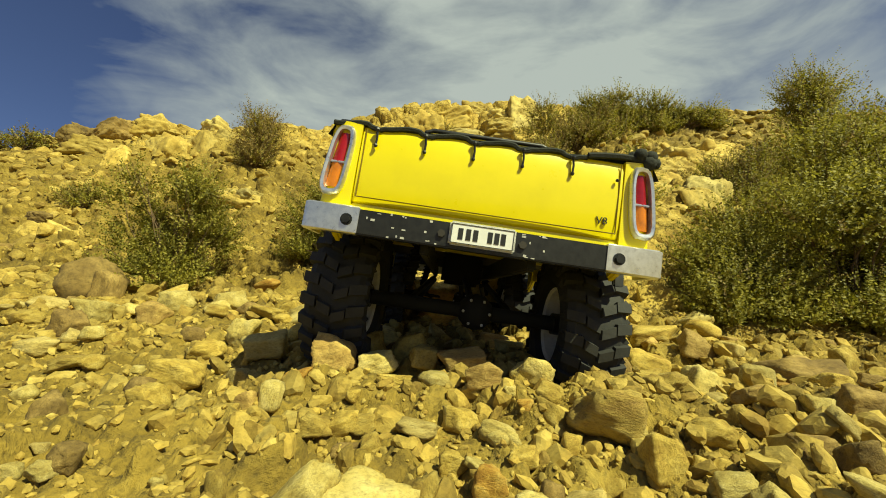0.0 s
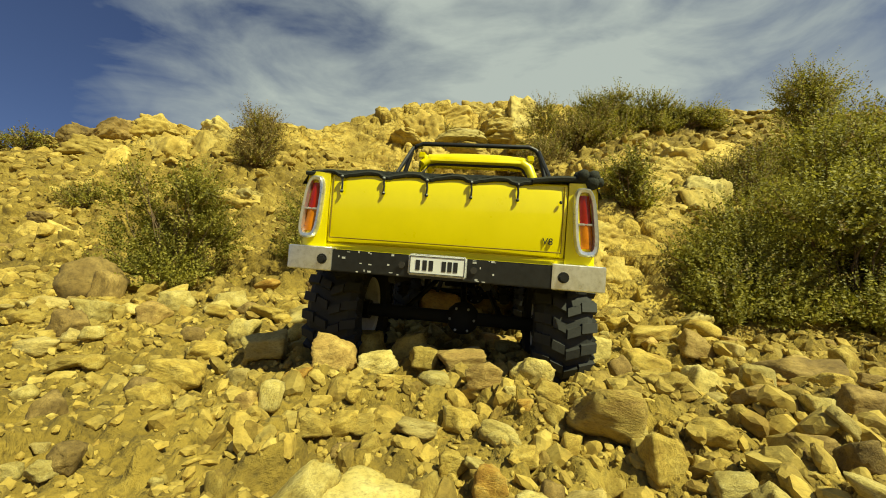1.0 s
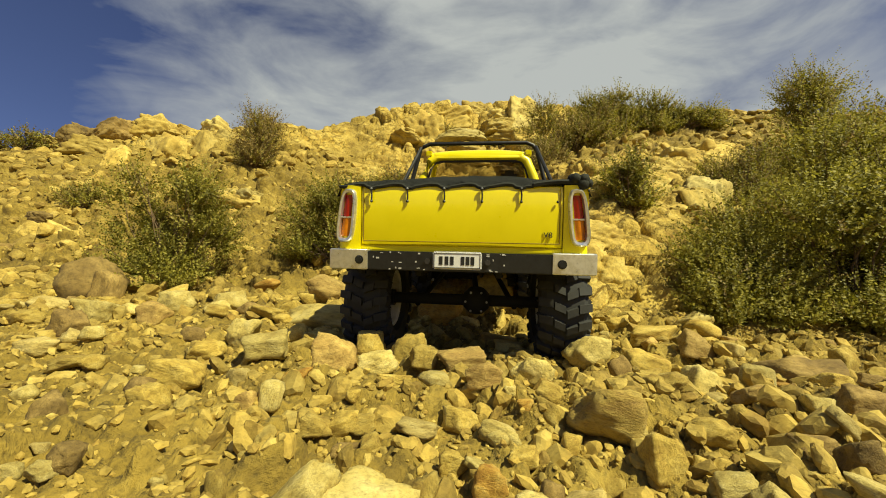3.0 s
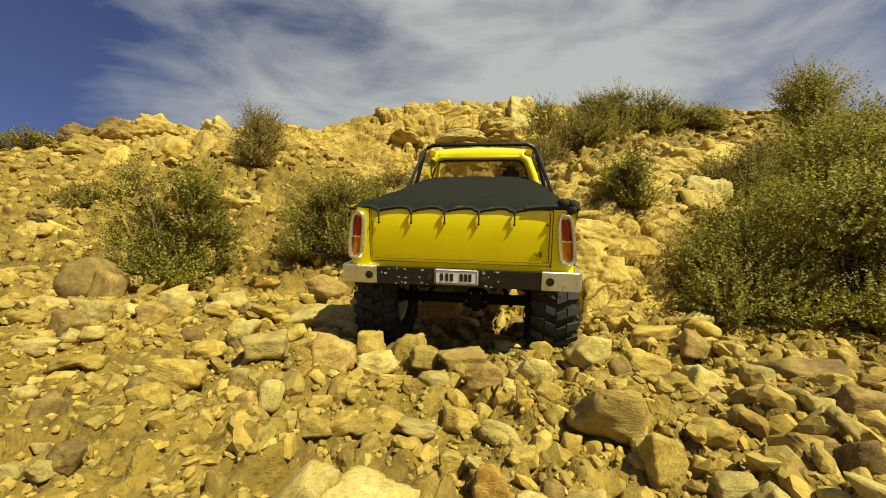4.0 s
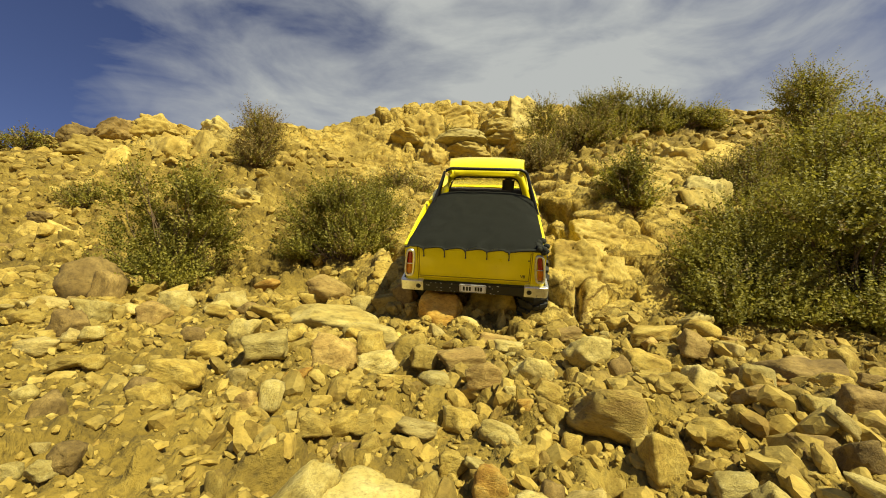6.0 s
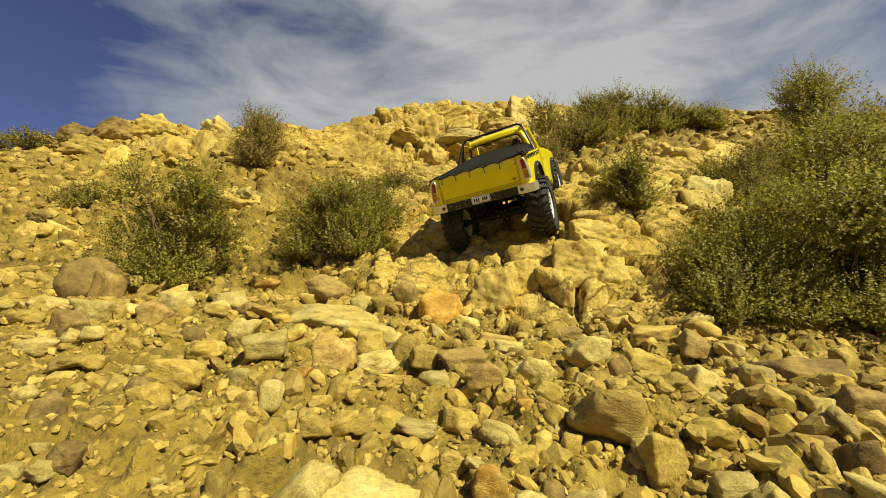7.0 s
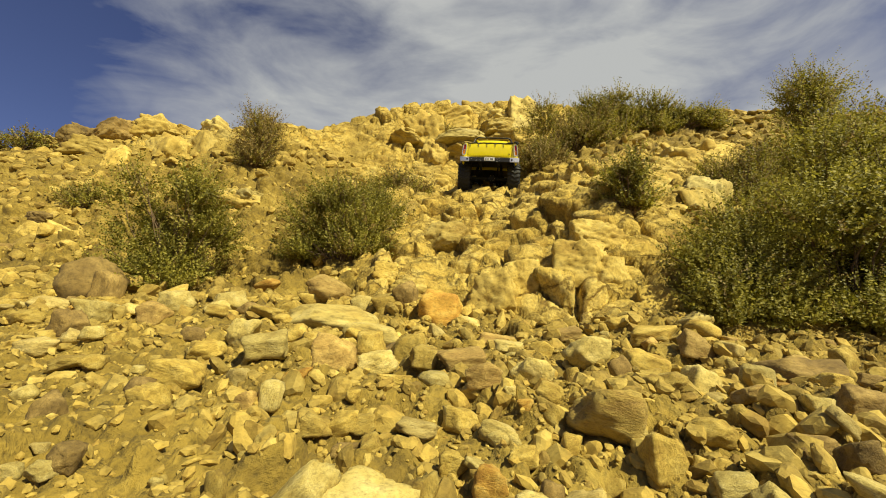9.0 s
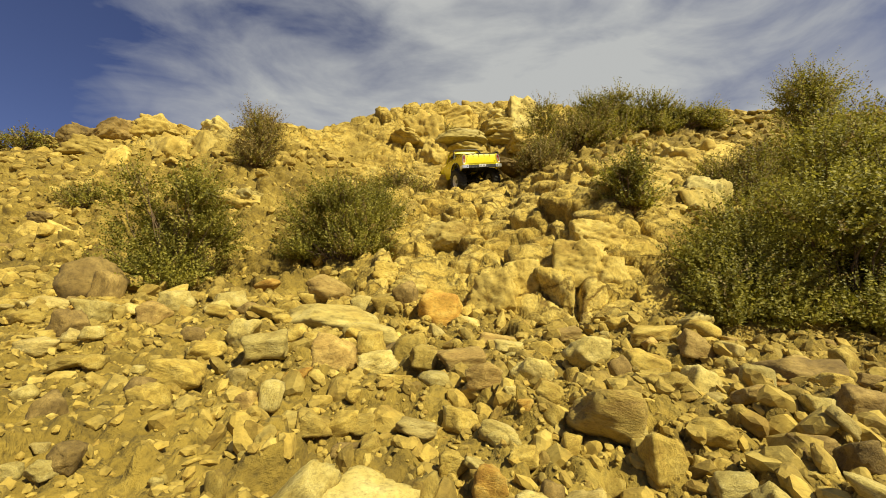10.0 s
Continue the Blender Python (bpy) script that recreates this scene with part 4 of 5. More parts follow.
# ---- shrubs ----
def shrub(x, y, wide, deep, high, twigs, leaves=12, leaf=0.010, twig=0.05, dry=0.0, seed=1, open_=0.35, sink=0.02,
          label="dense grey-green saltbush with small fleshy leaves", dead=0):
    """A low bush: woody stems from one foot, each ending in leafy sprigs."""
    rng = np.random.default_rng(seed)
    leaves, leaf = round(leaves * 1.6), leaf * 0.72
    foot, _ = ground_at(x, y)
    foot = foot - Vector((0, 0, sink))
    root = tagged(new("shrub"), label, "shrub", "shrubs on the hillside")
    root.location = foot
    # lobes give the crown its uneven outline
    lobes = [(np.array([rng.uniform(-0.75, 0.75) * wide / 2, rng.uniform(-0.7, 0.7) * deep / 2, high * rng.uniform(0.20, 0.80)]), rng.uniform(0.09, 0.27)) for _ in range(18)]
    lobes += [(np.array([rng.uniform(-0.8, 0.8) * wide / 2, rng.uniform(-0.9, 0.3) * deep / 2, high * rng.uniform(0.02, 0.16)]), rng.uniform(0.10, 0.20)) for _ in range(9)]
    ends, ways = [], []
    while len(ends) < twigs:
        c, r = lobes[rng.integers(len(lobes))]
        d = rng.normal(size=3)
        d /= np.linalg.norm(d)
        q = c + d * np.array([wide, deep, high * 0.9]) * r * rng.random() ** open_ * 0.75
        if q[2] < 0.01 or (abs(q[0]) > wide * 0.62):
            continue
        way = 0.75 * d + np.array([0, 0, 0.55]) + 0.25 * q / (np.linalg.norm(q) + 1e-6)
        ends.append(q)
        ways.append(way / np.linalg.norm(way))
    ends, ways = np.array(ends), np.array(ways)
    n = twigs * leaves
    t = np.tile(np.linspace(0.0, 1.0, leaves), twigs)[:, None]
    org, way = np.repeat(ends, leaves, 0), np.repeat(ways, leaves, 0)
    size = twig * np.repeat(rng.uniform(0.5, 1.9, twigs), leaves)[:, None]
    p = org + way * t * size
    side = np.cross(way, rng.normal(size=(n, 3)))
    side /= np.linalg.norm(side, axis=1)[:, None] + 1e-9
    along = side * 0.85 + way * 0.55
    along /= np.linalg.norm(along, axis=1)[:, None]
    cross = np.cross(along, way + 0.4 * rng.normal(size=(n, 3)))
    cross /= np.linalg.norm(cross, axis=1)[:, None] + 1e-9
    L = leaf * rng.uniform(0.6, 1.3, n)[:, None] * (1.15 - 0.45 * t)
    up = np.cross(cross, along)
    a, b = p, p + along * L
    c1 = p + along * L * 0.5 + cross * L * 0.34 + up * L * 0.08
    c2 = p + along * L * 0.5 - cross * L * 0.34 + up * L * 0.08
    co = np.stack([a, c1, b, c2], 1).reshape(-1, 3)
    i = np.arange(n)[:, None] * 4
    faces = np.concatenate([i + [0, 1, 2], i + [0, 2, 3]], 0)
    me = bpy.data.meshes.new("crown")
    me.from_pydata(co.tolist(), [], faces.tolist())
    me.materials.append(LEAF)
    me.materials.append(DRY)
    which = np.repeat(rng.random(twigs) < dry, leaves).astype(np.int32)
    me.polygons.foreach_set("material_index", np.concatenate([which, which]))
    crown = new("crown", me)
    crown.parent = root
    crown["kind"] = "stuff"
    picked = rng.choice(twigs, size=min(twigs, 56 + dead), replace=False)
    for group in range(8):
        bm = bmesh.new()
        for k in picked[group::8]:
            e = Vector((ends[k] + ways[k] * twig * 0.9).tolist())
            if k % 3 == 0 and dead:
                e = e * 1.08
            m = Vector((e.x * 0.45 + rng.normal() * 0.015, e.y * 0.45 + rng.normal() * 0.015, e.z * 0.55))
            r0 = 0.0022 * (0.6 + wide * 1.2)
            tube(bm, [(0.15 * e.x, 0.15 * e.y, 0.0), m, e], [r0, r0 * 0.55, r0 * 0.18], 4)
        part("stem", bm, BARK, root, "thin grey-brown woody stem")
    return root


# the thick bush beside the camera and what stands behind it
shrub(0.585, 0.54, 0.38, 0.24, 0.265, 5200, 13, 0.0074, 0.036, 0.05, 1, 0.30, dead=50)
shrub(0.425, 0.535, 0.17, 0.13, 0.15, 1300, 13, 0.0072, 0.034, 0.05, 18, 0.30)
shrub(0.74, 0.62, 0.30, 0.20, 0.32, 2600, 13, 0.0078, 0.042, 0.08, 21, dead=60)
shrub(0.86, 0.68, 0.40, 0.30, 0.36, 3600, 13, 0.0082, 0.045, 0.10, 2, dead=50)
shrub(1.14, 1.05, 0.40, 0.30, 0.26, 2600, 12, 0.010, 0.055, 0.12, 3, dead=40)
shrub(1.49, 1.35, 0.18, 0.24, 0.50, 1500, 12, 0.013, 0.08, 0.15, 4, dead=40)
shrub(1.62, 1.25, 0.50, 0.40, 0.26, 1400, 12, 0.014, 0.06, 0.15, 14, dead=40)
shrub(1.25, 1.80, 0.50, 0.18, 0.13, 1200, 12, 0.014, 0.05, 0.15, 5)
shrub(0.83, 0.98, 0.20, 0.16, 0.20, 800, 12, 0.0095, 0.05, 0.45, 22, label="thin half-dry shrub with bare brown twigs", dead=70)
# along the crest
shrub(0.64, 1.70, 0.44, 0.30, 0.28, 1900, 12, 0.012, 0.05, 0.45, 6, label="olive shrub with dry brown patches on the crest")
shrub(0.95, 1.78, 0.52, 0.26, 0.23, 1800, 12, 0.013, 0.05, 0.12, 7)
shrub(0.46, 1.60, 0.22, 0.22, 0.16, 700, 12, 0.011, 0.045, 0.8, 8, label="half-dry brown shrub beside the rock ledge")
shrub(-0.86, 1.57, 0.17, 0.17, 0.32, 900, 10, 0.012, 0.06, 0.75, 9, label="thin dry brown shrub on the ridge", dead=30)
shrub(-2.40, 1.95, 0.22, 0.25, 0.14, 350, 10, 0.015, 0.05, 0.3, 10)
shrub(0.0, 2.08, 0.12, 0.12, 0.08, 160, 10, 0.013, 0.045, 0.3, 15, label="small green tuft on top of the rocks")
# west of the track
shrub(-0.575, 0.79, 0.215, 0.20, 0.295, 2100, 12, 0.0084, 0.042, 0.08, 11, dead=60)
shrub(-0.25, 0.90, 0.30, 0.22, 0.235, 2200, 12, 0.0084, 0.042, 0.12, 12, dead=40)
shrub(-0.16, 1.28, 0.24, 0.20, 0.11, 700, 10, 0.011, 0.045, 0.6, 13, label="low brownish shrub on the slope")
shrub(0.40, 0.76, 0.075, 0.08, 0.115, 420, 11, 0.0100, 0.04, 0.1, 16, label="small green shrub growing from the rock")
shrub(-1.24, 1.22, 0.15, 0.14, 0.10, 260, 10, 0.010, 0.04, 0.2, 17, label="small green shrub on the scree")


# ---- the model truck ----
SHIFT = 0.007      # the cab sits a little off the bed's middle
AXLE_R, AXLE_F, AXLE_Z, TREAD, RADIUS = 0.104, 0.360, -0.056, 0.0935, 0.0620


def arch(cy, cz, r, a0=180, a1=0, n=12):
    return [(cy + r * math.cos(radians(a)), cz + r * math.sin(radians(a))) for a in np.linspace(a0, a1, n)]


def tyre_bm():
    bm = bmesh.new()
    w, r = 0.0225, RADIUS - 0.0045
    prof = [(-0.55 * w, 0.56 * r), (-0.92 * w, 0.62 * r), (-1.0 * w, 0.78 * r), (-0.93 * w, 0.93 * r), (-0.72 * w, 0.995 * r), (0, r),
            (0.72 * w, 0.995 * r), (0.93 * w, 0.93 * r), (1.0 * w, 0.78 * r), (0.92 * w, 0.62 * r), (0.55 * w, 0.56 * r)]
    seg = 44
    rings = [[(x, q * math.cos(2 * math.pi * k / seg), q * math.sin(2 * math.pi * k / seg)) for x, q in prof] for k in range(seg)]
    rows = [[bm.verts.new(p) for p in ring] for ring in rings]
    for k in range(seg):
        a, b = rows[k], rows[(k + 1) % seg]
        for j in range(len(prof)):
            jj = (j + 1) % len(prof)
            bm.faces.new((a[j], a[jj], b[jj], b[j]))

    def lug(x0, x1, a0, a1, skew, top):
        vs = []
        for q in (r - 0.002, top):
            for x, s in ((x0, 0), (x1, skew)):
                for a in (a0, a1):
                    sh = 0.0 if q < top else 0.012 * (1 if a == a0 else -1)
                    qq = q - 0.0035 * max(0, abs(x) / w - 0.8) / 0.2
                    vs.append(bm.verts.new((x, qq * math.cos(a + s + sh), qq * math.sin(a + s + sh))))
        for q in ((0, 1, 3, 2), (4, 6, 7, 5), (0, 4, 5, 1), (2, 3, 7, 6), (0, 2, 6, 4), (1, 5, 7, 3)):
            bm.faces.new([vs[i] for i in q])

    count = 24
    for k in range(count):
        a = 2 * math.pi * k / count
        st = 2 * math.pi / count
        lug(-1.02 * w, -0.50 * w, a, a + 0.55 * st, 0.03, RADIUS)
        lug(0.50 * w, 1.02 * w, a + 0.4 * st, a + 0.95 * st, -0.03, RADIUS)
        lug(-0.44 * w, -0.02 * w, a + 0.25 * st, a + 0.75 * st, 0.06, RADIUS)
        lug(0.04 * w, 0.46 * w, a + 0.75 * st, a + 1.25 * st, -0.06, RADIUS)
        # side biters
        for sgn in (-1, 1):
            box_at = a + 0.2 * st
            c, s = math.cos(box_at), math.sin(box_at)
            tube(bm, [(sgn * w * 0.99, 0.80 * r * c, 0.80 * r * s), (sgn * w * 0.95, 0.94 * r * c, 0.94 * r * s)], 0.0024, 4)
    return bm


def rim_bm(side):
    bm = bmesh.new()
    seg = 28
    for prof in ([(-0.016, 0.031), (-0.014, 0.0285), (0.012, 0.0285), (0.016, 0.031), (0.018, 0.0312), (0.0165, 0.027), (0.008, 0.024), (0.006, 0.010), (0.010, 0.008), (0.010, 0.001)],):
        rows = [[bm.verts.new((side * x, q * math.cos(2 * math.pi * k / seg), q * math.sin(2 * math.pi * k / seg))) for x, q in prof] for k in range(seg)]
        for k in range(seg):
            a, b = rows[k], rows[(k + 1) % seg]
            for j in range(len(prof) - 1):
                bm.faces.new((a[j], a[j + 1], b[j + 1], b[j]))
    # slots stand as raised spokes
    for k in range(8):
        a = 2 * math.pi * k / 8
        tube(bm, [(side * 0.0085, 0.009 * math.cos(a), 0.009 * math.sin(a)), (side * 0.011, 0.024 * math.cos(a), 0.024 * math.sin(a))], 0.0032, 5)
    return bm


def wheel(truck, x, y, side):
    bm = bmesh.new()
    tube(bm, [(-0.016 * side, 0, 0), (0.012 * side, 0, 0)], 0.009, 12)
    hub = part("wheel", bm, BLACK, truck, smooth=40)
    hub.location = (x, y, AXLE_Z)
    part("tyre", tyre_bm(), RUBBER, hub, "chunky black off-road tyre", smooth=35)
    part("rim", rim_bm(side), WHITE, hub, "white steel-look rim", smooth=40)
    bm = bmesh.new()
    for k in range(5):
        a = 2 * math.pi * k / 5
        ball(bm, (side * 0.011, 0.014 * math.cos(a), 0.014 * math.sin(a)), 0.0018, 6)
    part("wheel_nuts", bm, SCUFF, hub)
    return hub


def tail_lamp(truck, side):
    x = side * 0.0925
    # the chrome surround, upright and leaning inward at the top

    def ring(inset, y):
        pts = []
        for k in range(20):
            a = 2 * math.pi * k / 20
            cx, cz = math.cos(a), math.sin(a)
            hw, hh = 0.0078 - inset, 0.0215 - inset
            px = math.copysign(abs(cx) ** 0.55, cx) * hw * (1 - 0.20 * (cz + 1) / 2)
            pz = math.copysign(abs(cz) ** 0.6, cz) * hh
            pts.append((x + px - side * 0.0022 * (pz / 0.0215), y, 0.0275 + pz))
        return pts

    bm = bmesh.new()
    loft(bm, [ring(-0.0006, 0.010), ring(-0.0006, 0.0015), ring(0.0006, 0.0), ring(0.0024, 0.0004), ring(0.0030, 0.004)], caps=False)
    lamp = part("tail_lamp", bm, CHROME, truck, "upright chrome-rimmed tail lamp", smooth=50)
    for name, mat, z0, z1 in (("red_lens", RED, 0.0265, 0.0445), ("amber_lens", AMBER, 0.0105, 0.0258)):
        bm = bmesh.new()
        zs = np.linspace(z0, z1, 5)
        rings = []
        for z in zs:
            f = (z - 0.0275) / 0.0215
            hw = 0.0050 * (1 - 0.20 * (f + 1) / 2) * (0.75 if abs(f) > 0.8 else 1)
            cx = x - side * 0.0022 * f
            rings.append([(cx + hw * s, 0.0045 - 0.0028 * (1 - s * s), z) for s in (-1, -0.6, 0, 0.6, 1)] + [(cx + hw, 0.009, z), (cx - hw, 0.009, z)])
        part(name, loft(bm, rings), mat, lamp, "red lens" if mat is RED else "amber lens", smooth=50)
    bm = bmesh.new()
    box(bm, x - 0.0044, x + 0.0044, 0.0015, 0.006, 0.0255, 0.0268, 0.0004)
    part("lens_divider", bm, CHROME, lamp)
    return lamp


def cord(truck, top, foot):
    bm = bmesh.new()
    top, foot = Vector(top), Vector(foot)
    tube(bm, [top, (top + foot) / 2 + Vector((0.0004, 0, 0)), foot], 0.0007, 5)
    ball(bm, foot, 0.0013, 6)
    ball(bm, top, 0.0016, 6)
    part("elastic_cord", bm, BLACK, truck)


def build_truck():
    truck = tagged(new("model_truck"), "yellow radio-controlled pickup with black bed cover climbing the rocks", "toy truck")

    # bed sides with wheel arches
    for side in (-1, 1):
        xo, xi = side * 0.1005, side * 0.0945
        bm = bmesh.new()
        out = [(0.006, 0.0515), (0.006, -0.002), (0.012, -0.004)] + arch(AXLE_R, -0.023, 0.058, 175, 5) + [(0.174, -0.012), (0.186, -0.012), (0.186, 0.0630)]
        slab(bm, out, xi, xo, 0.0016)
        part("bed_side", bm, YELLOW, truck, smooth=30)
        bm = bmesh.new()
        slab(bm, [(0.008, 0.0495), (0.186, 0.0610), (0.186, 0.0655), (0.008, 0.0540)], side * 0.0955, side * 0.1018, 0.0014)
        part("bed_rail", bm, YELLOW, truck, smooth=30)
        # black arch trim with bright screws
        bm = bmesh.new()
        o, i = arch(AXLE_R, -0.023, 0.0605, 178, 2, 16), arch(AXLE_R, -0.023, 0.0565, 178, 2, 16)
        slab(bm, o + i[::-1], side * 0.0995, side * 0.1065, 0.0008)
        flare = part("arch_flare", bm, BLACK, truck, "black plastic wheel-arch flare", smooth=30)
        bm = bmesh.new()
        for y, z in arch(AXLE_R, -0.023, 0.0585, 168, 12, 7):
            ball(bm, (side * 0.1066, y, z), 0.0016, 6)
        part("flare_screws", bm, CHROME, flare)
        # door, front wing
        bm = bmesh.new()
        slab(bm, [(0.188, 0.067), (0.188, -0.014), (0.278, -0.014), (0.278, 0.067)], xi + SHIFT * 0.5, xo + SHIFT * 0.5, 0.0016)
        door = part("door", bm, YELLOW, truck, smooth=30)
        bm = bmesh.new()
        xa = xo + SHIFT * 0.5
        box(bm, min(xa, xa + side * 0.0025), max(xa, xa + side * 0.0025), 0.196, 0.210, 0.040, 0.0435, 0.0008)
        part("door_handle", bm, CHROME, door, "chrome handle")
        bm = bmesh.new()
        out = [(0.280, 0.066), (0.280, -0.014)] + arch(AXLE_F, -0.018, 0.058, 190, -10) + [(0.424, -0.006), (0.430, 0.004), (0.430, 0.052), (0.418, 0.060)]
        slab(bm, out, xi + SHIFT * 0.5, xo + SHIFT * 0.5, 0.0018)
        part("front_wing", bm, YELLOW, truck, smooth=30)
        bm = bmesh.new()
        o, i = arch(AXLE_F, -0.018, 0.0605, 178, 2, 16), arch(AXLE_F, -0.018, 0.0565, 178, 2, 16)
        slab(bm, o + i[::-1], side * 0.0995 + SHIFT * 0.5, side * 0.1065 + SHIFT * 0.5, 0.0008)
        flare = part("arch_flare", bm, BLACK, truck, "black plastic wheel-arch flare", smooth=30)
        bm = bmesh.new()
        for y, z in arch(AXLE_F, -0.018, 0.0585, 168, 12, 7):
            ball(bm, (side * 0.1066 + SHIFT * 0.5, y, z), 0.0016, 6)
        part("flare_screws", bm, CHROME, flare)
        # corner post between tailgate and bed side, rounded outward
        bm = bmesh.new()
        rings = []
        for z in np.linspace(-0.003, 0.0525, 8):
            f = (z - 0.03) / 0.03
            out_x = 0.1005 - 0.0022 * max(0, f) ** 2 - 0.0010 * f
            rings.append([(side * 0.0815, 0.012, z), (side * 0.0815, 0.004, z), (side * 0.092, 0.003, z), (side * (out_x - 0.004), 0.0042, z),
                          (side * (out_x - 0.001), 0.007, z), (side * out_x, 0.012, z)])
        part("corner_post", loft(bm, rings), YELLOW, truck, smooth=35)
        tail_lamp(truck, side)

    # tailgate
    bm = bmesh.new()
    rings = []
    for z, y in ((0.003, 0.0075), (0.0045, 0.0045), (0.012, 0.0036), (0.030, 0.0030), (0.046, 0.0036), (0.0515, 0.0052), (0.0535, 0.009)):
        rings.append([(x, y + 0.0012 * (abs(x) / 0.0808) ** 4, z) for x in np.linspace(-0.0808, 0.0808, 17)] + [(0.0808, 0.014, z), (-0.0808, 0.014, z)])
    gate = part("tailgate", loft(bm, rings), YELLOW, truck, smooth=35)
    bm = bmesh.new()
    for a, b in (((-0.0788, 0.0035, 0.007), (0.0788, 0.0035, 0.007)), ((-0.0788, 0.0040, 0.007), (-0.0788, 0.0040, 0.050)), ((0.0788, 0.0040, 0.007), (0.0788, 0.0040, 0.050))):
        tube(bm, [a, b], 0.00042, 4)
    part("panel_seam", bm, SEAM, gate)
    bm = bmesh.new()
    ball(bm, (0.0765, 0.0025, 0.0395), 0.0011, 6)
    part("cover_hook", bm, BLACK, gate)
    text = bpy.data.curves.new("badge", "FONT")
    text.body, text.size, text.align_x, text.extrude = "V8", 0.0062, "CENTER", 0.0003
    tmp = new("badge_source", text)
    me = bpy.data.meshes.new_from_object(tmp.evaluated_get(bpy.context.evaluated_depsgraph_get()))
    bpy.data.objects.remove(tmp)
    me.materials.clear()
    me.materials.append(INK)
    badge = new("badge", me)
    badge.parent = gate
    badge.matrix_basis = pose(0.070, 0.0035, 0.0118, 90, 0, 0)
    tagged(badge, "small black V8 badge")
    # yellow valance under the tailgate
    bm = bmesh.new()
    box(bm, -0.0995, 0.0995, 0.006, 0.014, -0.008, 0.0032, 0.001)
    part("rear_valance", bm, YELLOW, truck, smooth=30)
    # bumper
    bm = bmesh.new()
    box(bm, -0.076, 0.076, -0.0005, 0.008, -0.0165, -0.0012, 0.0008)
    bumper = part("rear_bumper", bm, BLACK, truck, "black rear bumper bar with paint chipped off", smooth=30)
    for side in (-1, 1):
        bm = bmesh.new()
        s0, s1 = 0.0735, 0.1075
        ring = lambda z, e: [(side * (s0 + e), 0.006, z), (side * (s0 + e), -0.0012 + e, z), (side * (s1 - 0.004), -0.0010 + e, z), (side * (s1 - 0.001 - e), 0.0008 + e, z), (side * (s1 - e), 0.004, z), (side * (s1 - e), 0.030, z), (side * (s1 - 0.003), 0.030, z), (side * (s1 - 0.004), 0.006, z)]
        loft(bm, [ring(-0.0165, 0.0008), ring(-0.0158, 0), ring(-0.0007, 0), ring(0.0, 0.0008)])
        end = part("bumper_end", bm, CHROME, bumper, "dull aluminium bumper corner", smooth=35)
        bm = bmesh.new()
        tube(bm, [(side * 0.0805, 0.0, -0.0085), (side * 0.0805, -0.0030, -0.0085)], 0.0026, 6)
        tube(bm, [(side * 0.0805, 0.0, -0.0085), (side * 0.0805, -0.0016, -0.0085)], 0.0036, 12)
        part("bumper_bolt", bm, BLACK, end)
        bm = bmesh.new()
        tube(bm, [(side * 0.024, 0.0, -0.0085), (side * 0.024, -0.0020, -0.0085)], 0.0024, 6)
        part("bumper_bolt", bm, INTERIOR, bumper)
    rng = random.Random(4)
    bm = bmesh.new()
    for _ in range(26):
        x = rng.choice([rng.gauss(0.027, 0.004), rng.gauss(-0.055, 0.007), rng.uniform(-0.07, 0.07), rng.gauss(0.035, 0.005)])
        z = rng.choice([-0.0150, -0.0022, rng.uniform(-0.0155, -0.006)]) + rng.gauss(0, 0.0005)
        if abs(x) < 0.0205:
            continue
        w, h = rng.uniform(0.0003, 0.0013), rng.uniform(0.0002, 0.0007)
        box(bm, x - w, x + w, -0.00075, -0.0003, z - h, z + h)
    part("paint_chip", bm, SCUFF, bumper, "bare metal where paint chipped off")["kind"] = "stuff"
    # number plate: raised border and plain bars
    bm = bmesh.new()
    box(bm, -0.0195, 0.0195, -0.0028, -0.0008, -0.0145, -0.0003, 0.0012)
    plate = part("number_plate", bm, PLATE, bumper, "white plate with dark bars in a black border", smooth=30)
    bm = bmesh.new()
    for x0, x1, z0, z1 in ((-0.0183, 0.0183, -0.0020, -0.0016), (-0.0183, 0.0183, -0.0132, -0.0128), (-0.0183, -0.0179, -0.0132, -0.0016), (0.0179, 0.0183, -0.0132, -0.0016)):
        box(bm, x0, x1, -0.0031, -0.0027, z0, z1)
    for cx in (-0.0128, -0.0082, -0.0040, 0.0045, 0.0084, 0.0122):
        box(bm, cx - 0.0014, cx + 0.0014, -0.0031, -0.0027, -0.0108, -0.0042)
    part("plate_print", bm, INK, plate)
    # bed floor and front wall, under the cover
    bm = bmesh.new()
    box(bm, -0.094, 0.094, 0.012, 0.186, 0.010, 0.014)
    part("bed_floor", bm, INTERIOR, truck)

    # tonneau cover: taut cloth, scalloped between its cords
    hooks = [-0.072, -0.042, -0.012, 0.018, 0.0485]
    bm = bmesh.new()
    nu, nv = 61, 27
    rows = []
